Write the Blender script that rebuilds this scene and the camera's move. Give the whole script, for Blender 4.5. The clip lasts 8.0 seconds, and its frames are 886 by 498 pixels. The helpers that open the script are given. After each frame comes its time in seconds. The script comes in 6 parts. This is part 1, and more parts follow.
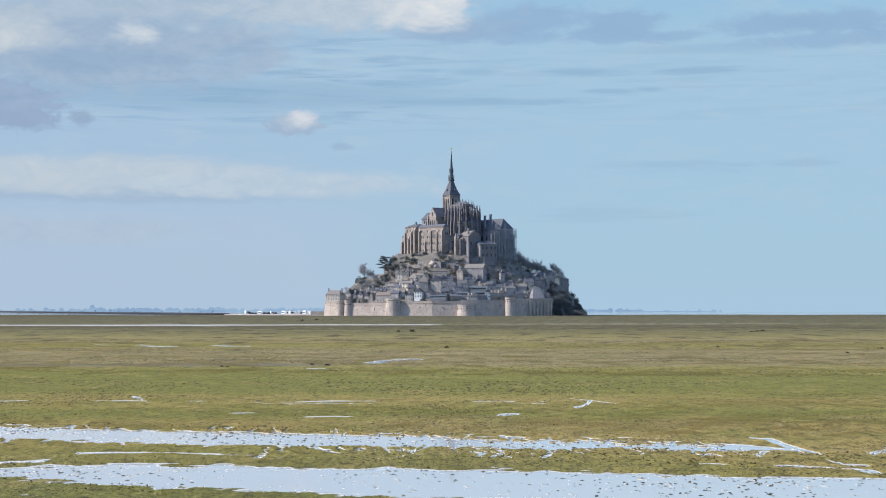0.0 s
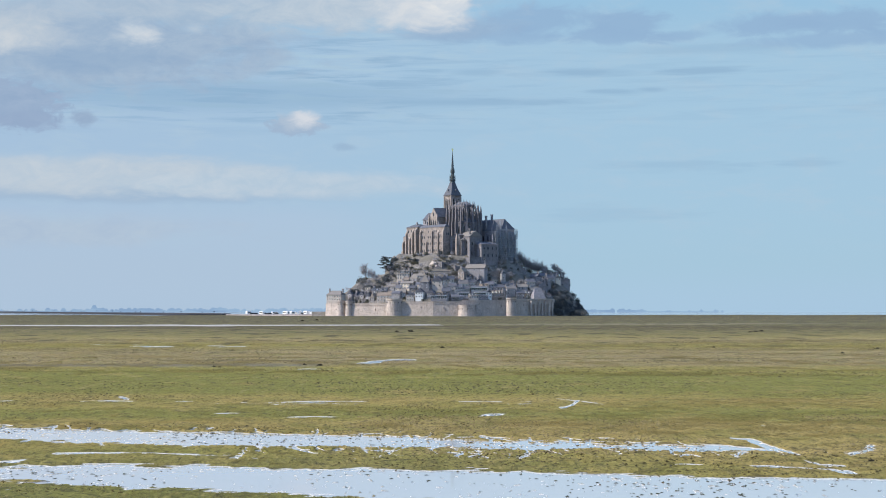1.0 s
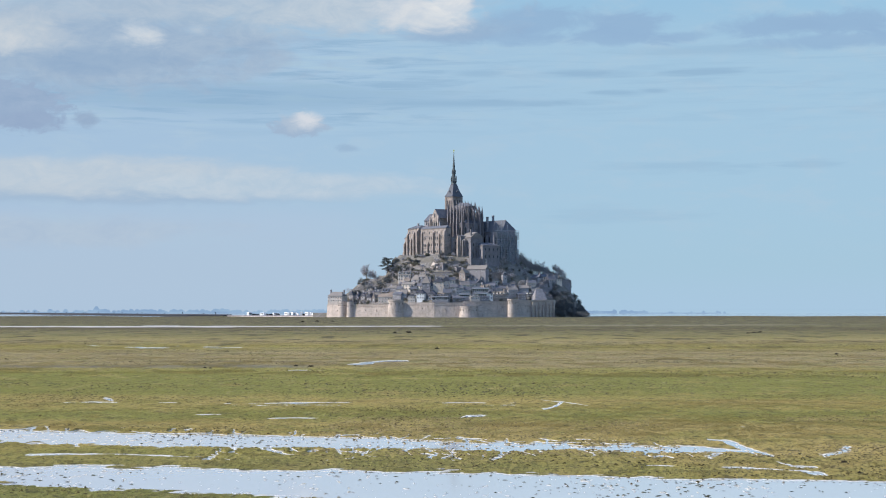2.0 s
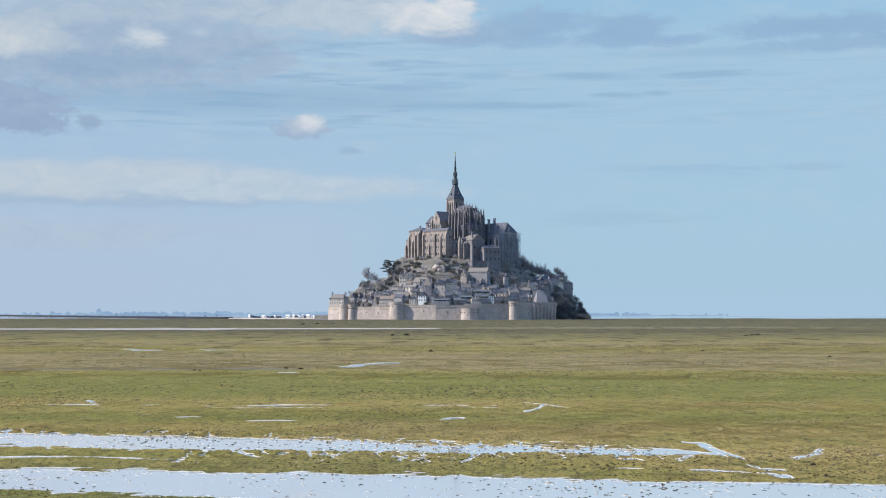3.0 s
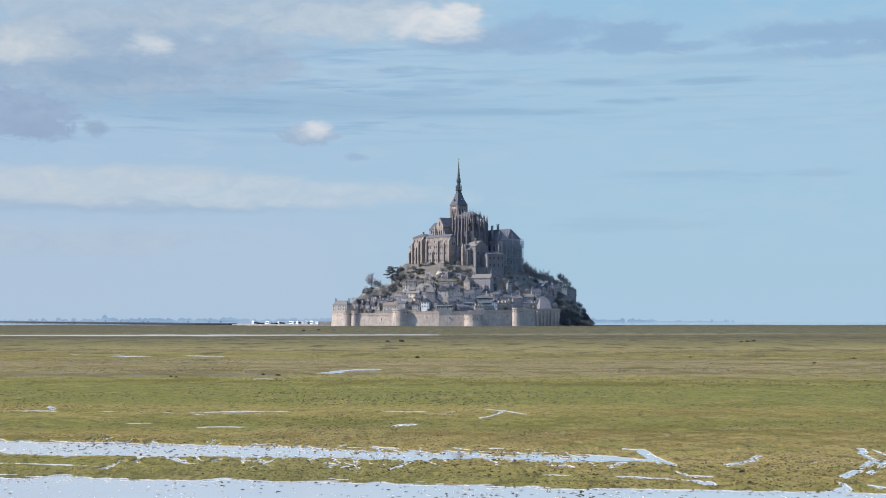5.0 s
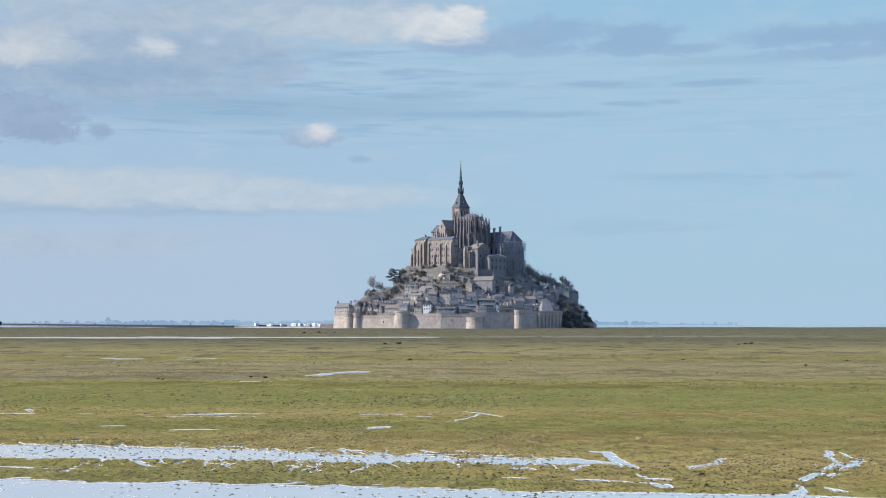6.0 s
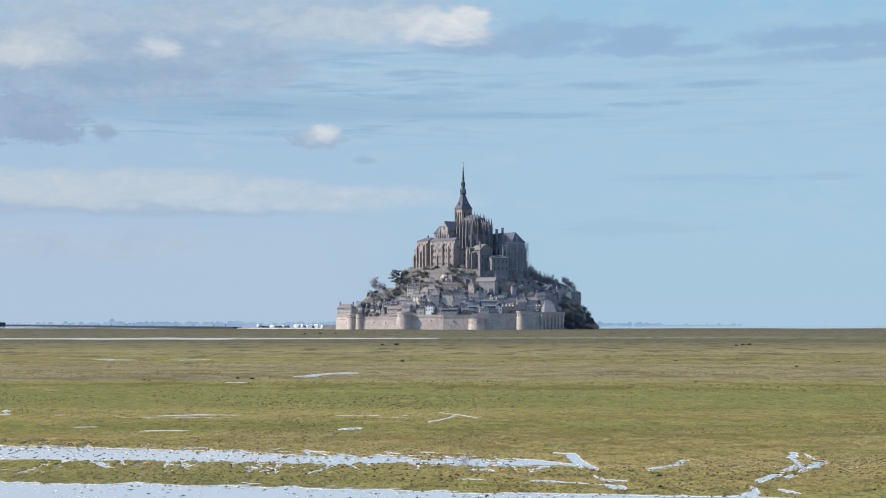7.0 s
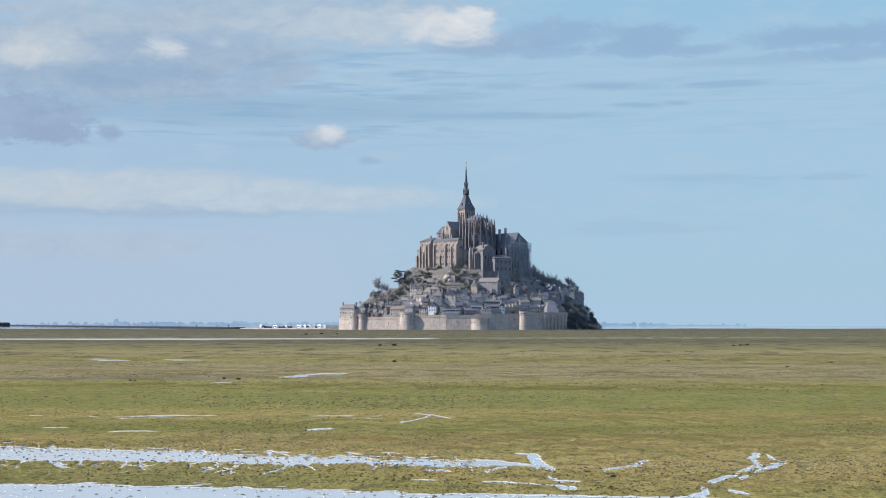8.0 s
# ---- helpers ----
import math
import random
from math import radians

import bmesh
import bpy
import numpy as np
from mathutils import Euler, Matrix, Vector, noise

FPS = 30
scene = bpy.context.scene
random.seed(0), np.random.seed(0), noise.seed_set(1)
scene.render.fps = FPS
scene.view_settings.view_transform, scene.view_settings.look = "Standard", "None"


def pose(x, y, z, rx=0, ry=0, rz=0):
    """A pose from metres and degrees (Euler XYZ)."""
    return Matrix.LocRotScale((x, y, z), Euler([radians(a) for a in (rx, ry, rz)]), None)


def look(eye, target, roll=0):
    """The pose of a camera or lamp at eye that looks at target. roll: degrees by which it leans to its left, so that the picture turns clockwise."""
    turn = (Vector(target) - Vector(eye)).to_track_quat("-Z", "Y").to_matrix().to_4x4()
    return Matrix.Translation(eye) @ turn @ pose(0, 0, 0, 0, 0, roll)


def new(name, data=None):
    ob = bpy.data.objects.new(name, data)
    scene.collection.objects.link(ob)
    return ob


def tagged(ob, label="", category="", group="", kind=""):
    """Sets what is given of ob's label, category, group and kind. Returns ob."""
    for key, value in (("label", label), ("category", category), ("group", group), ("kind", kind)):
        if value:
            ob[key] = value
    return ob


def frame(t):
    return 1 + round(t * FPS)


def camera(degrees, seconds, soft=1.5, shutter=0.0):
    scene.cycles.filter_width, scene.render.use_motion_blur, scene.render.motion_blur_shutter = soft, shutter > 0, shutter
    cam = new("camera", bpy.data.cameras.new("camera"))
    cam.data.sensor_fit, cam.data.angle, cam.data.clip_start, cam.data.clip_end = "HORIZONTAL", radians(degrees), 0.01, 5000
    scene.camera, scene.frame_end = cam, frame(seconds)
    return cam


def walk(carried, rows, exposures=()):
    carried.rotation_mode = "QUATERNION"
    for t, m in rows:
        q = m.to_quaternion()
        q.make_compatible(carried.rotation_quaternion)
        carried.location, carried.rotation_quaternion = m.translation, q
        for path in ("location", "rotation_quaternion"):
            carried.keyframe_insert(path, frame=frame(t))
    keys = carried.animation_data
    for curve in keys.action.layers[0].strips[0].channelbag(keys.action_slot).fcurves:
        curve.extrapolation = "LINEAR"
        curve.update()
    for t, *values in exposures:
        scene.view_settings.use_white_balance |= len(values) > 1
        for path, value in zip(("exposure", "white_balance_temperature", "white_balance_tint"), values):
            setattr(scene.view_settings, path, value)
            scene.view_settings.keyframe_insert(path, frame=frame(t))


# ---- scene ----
cam = camera(28.8, 8.0, soft=1.0)
# seconds, eye x, y, z, then the tilt and the turn in degrees
PATH = [
    (0, 0.467, -0.470, 5.833, 92.0025, 0.4188),
    (0.5, 0.942, -0.403, 5.829, 92.0058, 0.4542),
    (1, 1.465, -0.337, 5.825, 92.0121, 0.4926),
    (1.5, 2.031, -0.272, 5.822, 92.0264, 0.5336),
    (2, 2.636, -0.207, 5.819, 92.0509, 0.5772),
    (2.5, 3.279, -0.142, 5.817, 92.0860, 0.6232),
    (3, 3.956, -0.078, 5.815, 92.1305, 0.6718),
    (3.5, 4.665, -0.014, 5.813, 92.1817, 0.7230),
    (4, 5.405, 0.050, 5.812, 92.2365, 0.7768),
    (4.5, 6.175, 0.113, 5.811, 92.2910, 0.8334),
    (5, 6.974, 0.175, 5.811, 92.3417, 0.8930),
    (5.5, 7.802, 0.237, 5.812, 92.3853, 0.9560),
    (6, 8.659, 0.299, 5.812, 92.4194, 1.0225),
    (6.5, 9.545, 0.360, 5.814, 92.4429, 1.0931),
    (7, 10.463, 0.421, 5.815, 92.4562, 1.1682),
    (7.5, 11.414, 0.481, 5.818, 92.4621, 1.2482),
    (8, 12.400, 0.541, 5.820, 92.4655, 1.3337),
]
walk(cam, [(t, pose(x, y, z, tilt, 0, turn)) for t, x, y, z, tilt, turn in PATH])

# ---- light ----
SUN_UP, SUN_SIDE = 38.0, -98.0   # degrees above the horizon; degrees from straight ahead, to the left
EXPOSURE = 0.45
scene.view_settings.exposure = EXPOSURE


def sun_way():
    a, e = radians(SUN_SIDE), radians(SUN_UP)
    return Vector((math.sin(a) * math.cos(e), math.cos(a) * math.cos(e), math.sin(e)))


sun = new("sun", bpy.data.lights.new("sun", "SUN"))
sun.data.energy, sun.data.angle, sun.data.color = 4.3, radians(0.6), (1.0, 0.935, 0.845)
sun.matrix_world = look(sun_way() * 3000, (0, 0, 0))


class Nodes:
    """Short hand for a node tree."""

    def __init__(self, tree):
        self.tree = tree
        tree.nodes.clear()

    def add(self, kind, values=()):
        node = self.tree.nodes.new(kind)
        for key, value in dict(values).items():
            self.join(value, node.inputs[key])
        return node

    def join(self, value, socket):
        if isinstance(value, bpy.types.NodeSocket):
            self.tree.links.new(value, socket)
        else:
            socket.default_value = value

    def math(self, op, a, b=0.0, c=0.0, clamp=False):
        node = self.add("ShaderNodeMath", {0: a, 1: b, 2: c})
        node.operation, node.use_clamp = op, clamp
        return node.outputs[0]

    def mix(self, fac, a, b, blend="MIX"):
        node = self.add("ShaderNodeMix", {0: fac, 6: a, 7: b})
        node.data_type, node.blend_type, node.clamp_factor = "RGBA", blend, True
        return node.outputs[2]

    def noise(self, vector, scale, detail=4.0, rough=0.55, distortion=0.0):
        return self.add("ShaderNodeTexNoise", {"Vector": vector, "Scale": scale, "Detail": detail, "Roughness": rough, "Distortion": distortion}).outputs[0]

    def scaled(self, vector, x, y, z, move=(0, 0, 0)):
        return self.add("ShaderNodeMapping", {0: vector, 1: move, 3: (x, y, z)}).outputs[0]

    def ramp(self, fac, *stops):
        node = self.add("ShaderNodeValToRGB", {0: fac})
        band = node.color_ramp
        for n, (at, colour) in enumerate(stops):
            stop = band.elements[n] if n < 2 else band.elements.new(at)
            stop.position, stop.color = at, (*colour, 1) if len(colour) == 3 else colour
        return node.outputs[0]

    def range(self, value, a, b, c=0.0, d=1.0, soft=True):
        node = self.add("ShaderNodeMapRange", {0: value, 1: a, 2: b, 3: c, 4: d})
        node.interpolation_type = "SMOOTHSTEP" if soft else "LINEAR"
        return node.outputs[0]


def make_sky():
    world = bpy.data.worlds.new("sky")
    scene.world = world
    world.use_nodes = True
    n = Nodes(world.node_tree)
    sky = n.add("ShaderNodeTexSky")
    sky.sky_type, sky.sun_disc, sky.sun_elevation, sky.sun_rotation = "NISHITA", False, radians(SUN_UP), radians(SUN_SIDE)
    sky.air_density, sky.dust_density, sky.ozone_density = 1.0, 0.6, 2.5
    way = n.add("ShaderNodeTexCoord").outputs["Generated"]
    x, y, z = n.add("ShaderNodeSeparateXYZ", {0: way}).outputs
    level = n.math("SQRT", n.math("ADD", n.math("MULTIPLY", x, x), n.math("MULTIPLY", y, y)))
    side = n.math("ARCTAN2", x, y)                                  # radians to the right of straight ahead
    up = n.math("DIVIDE", z, n.math("MAXIMUM", level, 0.02))        # rise over run
    flat = n.add("ShaderNodeCombineXYZ", {0: side, 1: up, 2: 0.0}).outputs[0]
    colour = n.mix(1.0, sky.outputs[0], (SKY_GAIN * 0.90, SKY_GAIN * 1.0, SKY_GAIN * 1.55, 1), "MULTIPLY")
    rough = n.noise(n.scaled(flat, 14, 42, 1), 2.0, 6, 0.6, 0.3)
    fine = n.noise(n.scaled(flat, 30, 60, 1), 3.0, 7, 0.62, 0.6)
    streak = n.noise(n.scaled(flat, 9, 120, 1), 2.0, 6, 0.6, 0.4)

    def blob(side0, up0, wide, high, ragged=0.6, grain=None):
        """A cloud's cover round a direction: 1 in its heart, 0 outside, with a ragged rim."""
        a = n.math("DIVIDE", n.math("SUBTRACT", side, side0), wide)
        b = n.math("DIVIDE", n.math("SUBTRACT", up, up0), high)
        far = n.math("SQRT", n.math("ADD", n.math("MULTIPLY", a, a), n.math("MULTIPLY", b, b)))
        wild = n.math("MULTIPLY", n.math("SUBTRACT", fine if grain is None else grain, 0.5), ragged * 3)
        return n.math("SUBTRACT", n.math("SUBTRACT", 1.0, far), wild)

    def tint(r, g, b):
        """A cloud's own brightness, from the tone it should take on screen."""
        return tuple(((c / 255 + 0.055) / 1.055) ** 2.4 / 2**EXPOSURE for c in (r, g, b)) + (1,)

    blue, mist = tint(144, 178, 207), tint(161, 194.5, 215)
    # milky veil, thickest towards the horizon, a little lilac on the left
    hazy = n.mix(n.range(side, 0.15, -0.26), mist, tint(163, 189, 212))
    hazy = n.mix(n.range(up, 0.03, 0.0, 0, 0.5), hazy, tint(169, 198, 225))
    hazy = n.mix(n.math("MULTIPLY", n.range(up, 0.07, 0.05, 0, 0.6), n.range(side, 0.0, -0.10)), hazy, tint(174, 193, 214))
    colour = n.mix(n.range(up, 0.42, 0.20, 0.0, 0.97), colour, hazy)
    colour = n.mix(n.range(up, 0.15, 0.185, 0.0, 0.6), colour, tint(146, 192, 224))
    # soft mottling and thin streaks
    colour = n.mix(n.math("MULTIPLY", n.range(rough, 0.45, 0.75, 0, 0.5), n.range(up, 0.02, 0.06)), colour, tint(176, 200, 219))
    band = n.range(n.math("ABSOLUTE", n.math("SUBTRACT", up, 0.135)), 0.04, 0.015)
    leftish = n.range(side, 0.06, -0.08, 0.25, 1.0)
    colour = n.mix(n.math("MULTIPLY", n.math("MULTIPLY", n.range(streak, 0.47, 0.66, 0, 0.85), band), leftish), colour, blue)
    colour = n.mix(n.math("MULTIPLY", n.math("MULTIPLY", n.range(streak, 0.5, 0.34, 0, 0.5), band), leftish), colour, tint(176, 204, 220))
    for side0, up0, wide, high, most in (
            (-0.140, 0.1235, 0.150, 0.0090, 0.75), (0.075, 0.1375, 0.030, 0.0026, 0.9), (0.140, 0.1375, 0.026, 0.0024, 0.9), (0.012, 0.138, 0.016, 0.0022, 0.6),
            (0.092, 0.1260, 0.016, 0.0018, 0.8), (0.112, 0.1270, 0.010, 0.0018, 0.8), (0.010, 0.1205, 0.070, 0.0026, 0.8),
            (0.150, 0.1500, 0.060, 0.0030, 0.5), (0.130, 0.0830, 0.045, 0.0040, 0.4), (0.200, 0.084, 0.020, 0.0030, 0.4), (0.090, 0.0550, 0.040, 0.0050, 0.3)):
        colour = n.mix(n.range(blob(side0, up0, wide, high, 0.9, streak), -0.35, 0.75, 0.0, most * 0.8), colour, blue)
    # soft lilac cloud in broken patches across the top right
    tuft = n.noise(n.scaled(flat, 26, 60, 1), 1.5, 6, 0.6, 0.5)
    for side0, up0, wide, high, most in (
            (0.045, 0.1690, 0.042, 0.0085, 0.85), (0.030, 0.1590, 0.040, 0.0050, 0.7), (0.103, 0.1655, 0.022, 0.0085, 0.9), (0.085, 0.1585, 0.045, 0.0045, 0.8), (0.128, 0.1580, 0.018, 0.0040, 0.7),
            (0.180, 0.1630, 0.034, 0.0065, 0.85), (0.225, 0.1640, 0.040, 0.0065, 0.85), (0.215, 0.1530, 0.055, 0.0048, 0.75), (0.262, 0.1590, 0.030, 0.0080, 0.7)):
        colour = n.mix(n.range(blob(side0, up0, wide, high, 0.75, tuft), -0.3, 0.55, 0.0, most), colour, tint(147, 179, 211))
    # the long pale bank at middle height, its shaded foot, and a fainter one under it
    puff = n.noise(n.scaled(flat, 22, 44, 1), 2.0, 8, 0.65, 0.8)
    small = n.noise(n.scaled(flat, 60, 110, 1), 2.0, 6, 0.6, 0.5)

    def bank(base, cover, lit, shaded, lo, hi, most=0.95, low=0.30, top=0.70):
        """A cloud with lit and shaded billows inside its cover."""
        body = n.mix(n.range(n.math("ADD", n.math("MULTIPLY", puff, 0.75), n.math("MULTIPLY", small, 0.25)), low, top), lit, shaded)
        return n.mix(n.range(cover, lo, hi, 0.0, most), base, body)

    colour = n.mix(n.range(blob(-0.200, 0.0665, 0.150, 0.0070, 0.4, rough), -0.1, 0.65, 0, 0.6), colour, tint(160, 182, 206))
    colour = bank(colour, blob(-0.215, 0.0770, 0.130, 0.0120, 0.45, rough), tint(198, 208, 217), tint(184, 200, 215), -0.2, 0.5, 0.88)
    colour = bank(colour, blob(-0.105, 0.0725, 0.105, 0.0085, 0.45, rough), tint(196, 209, 221), tint(178, 199, 217), -0.2, 0.5, 0.85)
    colour = bank(colour, blob(-0.235, 0.0450, 0.110, 0.0110, 0.6, rough), tint(182, 198, 214), tint(172, 190, 211), -0.2, 0.7, 0.7)
    # heavy banks at the top and the left: shaded bodies first, lit crowns over them
    colour = bank(colour, blob(-0.215, 0.151, 0.115, 0.0250, 0.5, tuft), tint(168, 188, 209), tint(152, 176, 203), -0.3, 0.35)
    colour = bank(colour, blob(-0.110, 0.178, 0.115, 0.0150, 0.5, tuft), tint(176, 195, 213), tint(160, 184, 208), -0.35, 0.4)
    colour = bank(colour, blob(-0.205, 0.1420, 0.042, 0.0080, 0.5, tuft), tint(152, 177, 204), tint(144, 171, 201), -0.2, 0.5, 0.8)
    colour = bank(colour, blob(-0.262, 0.1165, 0.0400, 0.0150, 0.5, small), tint(160, 180, 206), tint(148, 171, 200), -0.1, 0.3)
    colour = bank(colour, blob(-0.245, 0.1072, 0.0230, 0.0075, 0.45, small), tint(154, 175, 203), tint(147, 169, 199), -0.1, 0.6)
    colour = bank(colour, blob(-0.2150, 0.1090, 0.0090, 0.0056, 0.45, small), tint(156, 178, 204), tint(146, 170, 199), -0.1, 0.6)
    colour = bank(colour, blob(-0.255, 0.1580, 0.034, 0.0120, 0.6, tuft), tint(200, 208, 216), tint(180, 197, 213), -0.35, 0.7, 0.85)
    colour = bank(colour, blob(-0.262, 0.1520, 0.020, 0.0075, 0.6, tuft), tint(208, 214, 220), tint(192, 204, 216), -0.3, 0.7, 0.7)
    colour = bank(colour, blob(-0.220, 0.1760, 0.080, 0.0100, 0.5, tuft), tint(182, 197, 213), tint(166, 187, 208), -0.3, 0.5, 0.8)
    colour = bank(colour, blob(-0.1840, 0.1590, 0.0150, 0.0070, 0.7, tuft), tint(210, 217, 224), tint(186, 202, 218), -0.25, 0.7, 0.9)
    colour = bank(colour, blob(-0.1530, 0.1620, 0.0080, 0.0038, 0.7, tuft), tint(196, 207, 218), tint(180, 198, 215), -0.25, 0.7, 0.7)
    colour = bank(colour, blob(-0.0050, 0.1640, 0.036, 0.0085, 0.5, tuft), tint(156, 182, 209), tint(148, 176, 206), -0.2, 0.5, 0.85)
    colour = bank(colour, blob(-0.070, 0.1740, 0.068, 0.0110, 0.5, tuft), tint(198, 209, 219), tint(178, 196, 213), -0.3, 0.6, 0.85)
    colour = bank(colour, blob(-0.020, 0.1730, 0.034, 0.0110, 0.45, tuft), tint(218, 222, 226), tint(196, 208, 221), -0.25, 0.5)
    colour = bank(colour, blob(-0.008, 0.1760, 0.014, 0.0080, 0.4, tuft), tint(228, 230, 231), tint(206, 215, 225), -0.25, 0.5, 0.9)
    # small fair-weather clouds
    colour = n.mix(n.range(blob(-0.0940, 0.1058, 0.0190, 0.0060, 0.45, small), -0.05, 0.35, 0, 0.85), colour, tint(160, 181, 206))
    colour = n.mix(n.range(blob(-0.0925, 0.1088, 0.0150, 0.0062, 0.45, small), -0.1, 0.5, 0, 0.8), colour, tint(176, 193, 212))
    colour = n.mix(n.range(blob(-0.0893, 0.1108, 0.0095, 0.0062, 0.5, small), -0.2, 0.9, 0, 0.95), colour, tint(213, 218, 226))
    colour = n.mix(n.range(blob(-0.0660, 0.0946, 0.0075, 0.0028, 0.6), -0.2, 0.8, 0, 0.6), colour, tint(150, 177, 205))
    # broken cloud over the rest of the sky
    high = n.noise(n.scaled(way, 1, 1, 3), 2.4, 6, 0.6)
    colour = n.mix(n.math("MULTIPLY", n.range(high, 0.54, 0.7, 0, 0.5), n.range(up, 0.22, 0.4)), colour, (0.8, 0.82, 0.86, 1))
    shown = n.add("ShaderNodeBackground", {0: colour, 1: 1.0})
    n.add("ShaderNodeOutputWorld", {0: shown.outputs[0]})


SKY_GAIN = 0.215
make_sky()

# ---- materials ----
def material(name, build, through_light=0.0):
    made = bpy.data.materials.new(name)
    made.use_nodes = True
    n = Nodes(made.node_tree)
    shader = n.add("ShaderNodeBsdfPrincipled")
    place = n.add("ShaderNodeNewGeometry").outputs["Position"]
    values = build(n, place)
    bump = values.pop("bump", None)
    for key, value in values.items():
        n.join(value, shader.inputs[key])
    if bump:
        height, far = bump
        n.join(n.add("ShaderNodeBump", {"Strength": 1.0, "Distance": far, "Height": height}).outputs[0], shader.inputs["Normal"])
    out = shader.outputs[0]
    if through_light:        # leaves and blades pass on part of the light that falls on their far side
        glow = n.add("ShaderNodeBsdfTranslucent")
        n.join(values["Base Color"], glow.inputs[0])
        out = n.add("ShaderNodeMixShader", {0: through_light, 1: out, 2: glow.outputs[0]}).outputs[0]
    n.add("ShaderNodeOutputMaterial", {0: out})
    return made


def stone(name, light, dark, course=0.6, rough=0.9, streaks=0.5):
    """Coursed stone, weathered, with dark streaks that run down."""
    def build(n, p):
        tone = n.math("ADD", n.math("MULTIPLY", n.noise(p, 0.12, 5, 0.65), 0.6), n.math("MULTIPLY", n.noise(p, 0.9, 5, 0.7), 0.4))
        colour = n.ramp(n.range(tone, 0.36, 0.64, soft=False), (0.0, dark), (1.0, light))
        run = n.noise(n.scaled(p, 0.9, 0.9, 0.08), 1.0, 5, 0.65)
        colour = n.mix(n.range(run, 0.5, 0.72, 0, streaks), colour, tuple(c * 0.6 for c in dark) + (1,))
        moss = n.noise(p, 0.35, 4, 0.6)
        colour = n.mix(n.range(moss, 0.56, 0.72, 0, 0.35), colour, (0.12, 0.115, 0.075, 1))
        turned = n.add("ShaderNodeCombineXYZ", {0: n.math("ADD", n.add("ShaderNodeSeparateXYZ", {0: p}).outputs[0], n.add("ShaderNodeSeparateXYZ", {0: p}).outputs[1]),
                                                1: n.add("ShaderNodeSeparateXYZ", {0: p}).outputs[2], 2: 0.0}).outputs[0]
        brick = n.add("ShaderNodeTexBrick", {"Vector": turned, "Scale": 1.0, "Color1": (1, 1, 1, 1), "Color2": (0.72, 0.72, 0.72, 1), "Mortar": (0.5, 0.5, 0.5, 1),
                                             "Mortar Size": 0.03, "Bias": 0.0, "Brick Width": course * 2.1, "Row Height": course})
        colour = n.mix(0.55, colour, brick.outputs[0], "MULTIPLY")
        return {"Base Color": colour, "Roughness": rough, "bump": (n.math("ADD", n.noise(p, 1.6, 6, 0.7), n.math("MULTIPLY", brick.outputs[1], -0.3)), 0.25)}
    return material(name, build)


def slate(name, light, dark, sunlit_tan=0.55):
    def build(n, p):
        r = n.add("ShaderNodeObjectInfo").outputs["Random"]
        tone = n.math("ADD", n.math("MULTIPLY", n.noise(p, 0.5, 5, 0.7), 0.7), n.math("MULTIPLY", n.noise(n.scaled(p, 1, 1, 3), 2.5, 3, 0.6), 0.3))
        colour = n.ramp(n.range(tone, 0.34, 0.66, soft=False), (0.0, dark), (1.0, light))
        colour = n.mix(n.math("MULTIPLY", r, 0.35), colour, tuple(c * 0.5 for c in dark) + (1,))
        colour = n.mix(n.range(r, 0.74, 0.82, 0, sunlit_tan), colour, (0.31, 0.265, 0.215, 1))      # random roofs are tinted the pale tan of sunlit slate
        colour = n.mix(n.range(n.noise(p, 0.8, 4), 0.58, 0.7, 0, 0.4), colour, (0.16, 0.15, 0.11, 1))
        return {"Base Color": colour, "Roughness": n.range(tone, 0.3, 0.7, 0.7, 0.9), "Specular IOR Level": 0.25, "bump": (n.noise(n.scaled(p, 1, 1, 4), 2.0, 4, 0.6), 0.12)}
    return material(name, build)


def plain(name, colour, rough=0.7, metal=0.0, vary=0.25, scale=1.5, gloss=0.5):
    def build(n, p):
        tone = n.noise(p, scale, 5, 0.65)
        low = tuple(c * (1 - vary) for c in colour) + (1,)
        return {"Base Color": n.mix(n.range(tone, 0.35, 0.65), low, (*colour, 1)), "Roughness": rough, "Metallic": metal, "Specular IOR Level": gloss}
    return material(name, build)


def render_wall(name, light, dark):
    """Lime render on a house wall, a shade of its own on each house."""
    def build(n, p):
        r = n.add("ShaderNodeObjectInfo").outputs["Random"]
        tone = n.noise(p, 0.7, 5, 0.65)
        colour = n.ramp(n.range(n.math("ADD", n.math("MULTIPLY", tone, 0.45), n.math("MULTIPLY", r, 0.55)), 0.25, 0.72, soft=False), (0.0, dark), (1.0, light))
        run = n.noise(n.scaled(p, 1.2, 1.2, 0.15), 1.0, 4, 0.6)
        colour = n.mix(n.range(run, 0.52, 0.7, 0, 0.45), colour, tuple(c * 0.5 for c in dark) + (1,))
        return {"Base Color": colour, "Roughness": 0.9, "bump": (n.noise(p, 3.0, 4, 0.7), 0.06)}
    return material(name, build)


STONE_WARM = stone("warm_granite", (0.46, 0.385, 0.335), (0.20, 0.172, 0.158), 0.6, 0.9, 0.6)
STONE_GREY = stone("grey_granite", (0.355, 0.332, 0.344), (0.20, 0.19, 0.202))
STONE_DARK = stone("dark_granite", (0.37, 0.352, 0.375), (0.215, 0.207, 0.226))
# keep granite toned down for the shade its walls stand in
STONE_KEEP = stone("shade_toned_keep_granite", (0.305, 0.285, 0.292), (0.172, 0.163, 0.172))
# choir granite darkened for its stains and for the shade it lies in
STONE_CHOIR = stone("stained_shaded_granite", (0.265, 0.245, 0.255), (0.135, 0.126, 0.137))
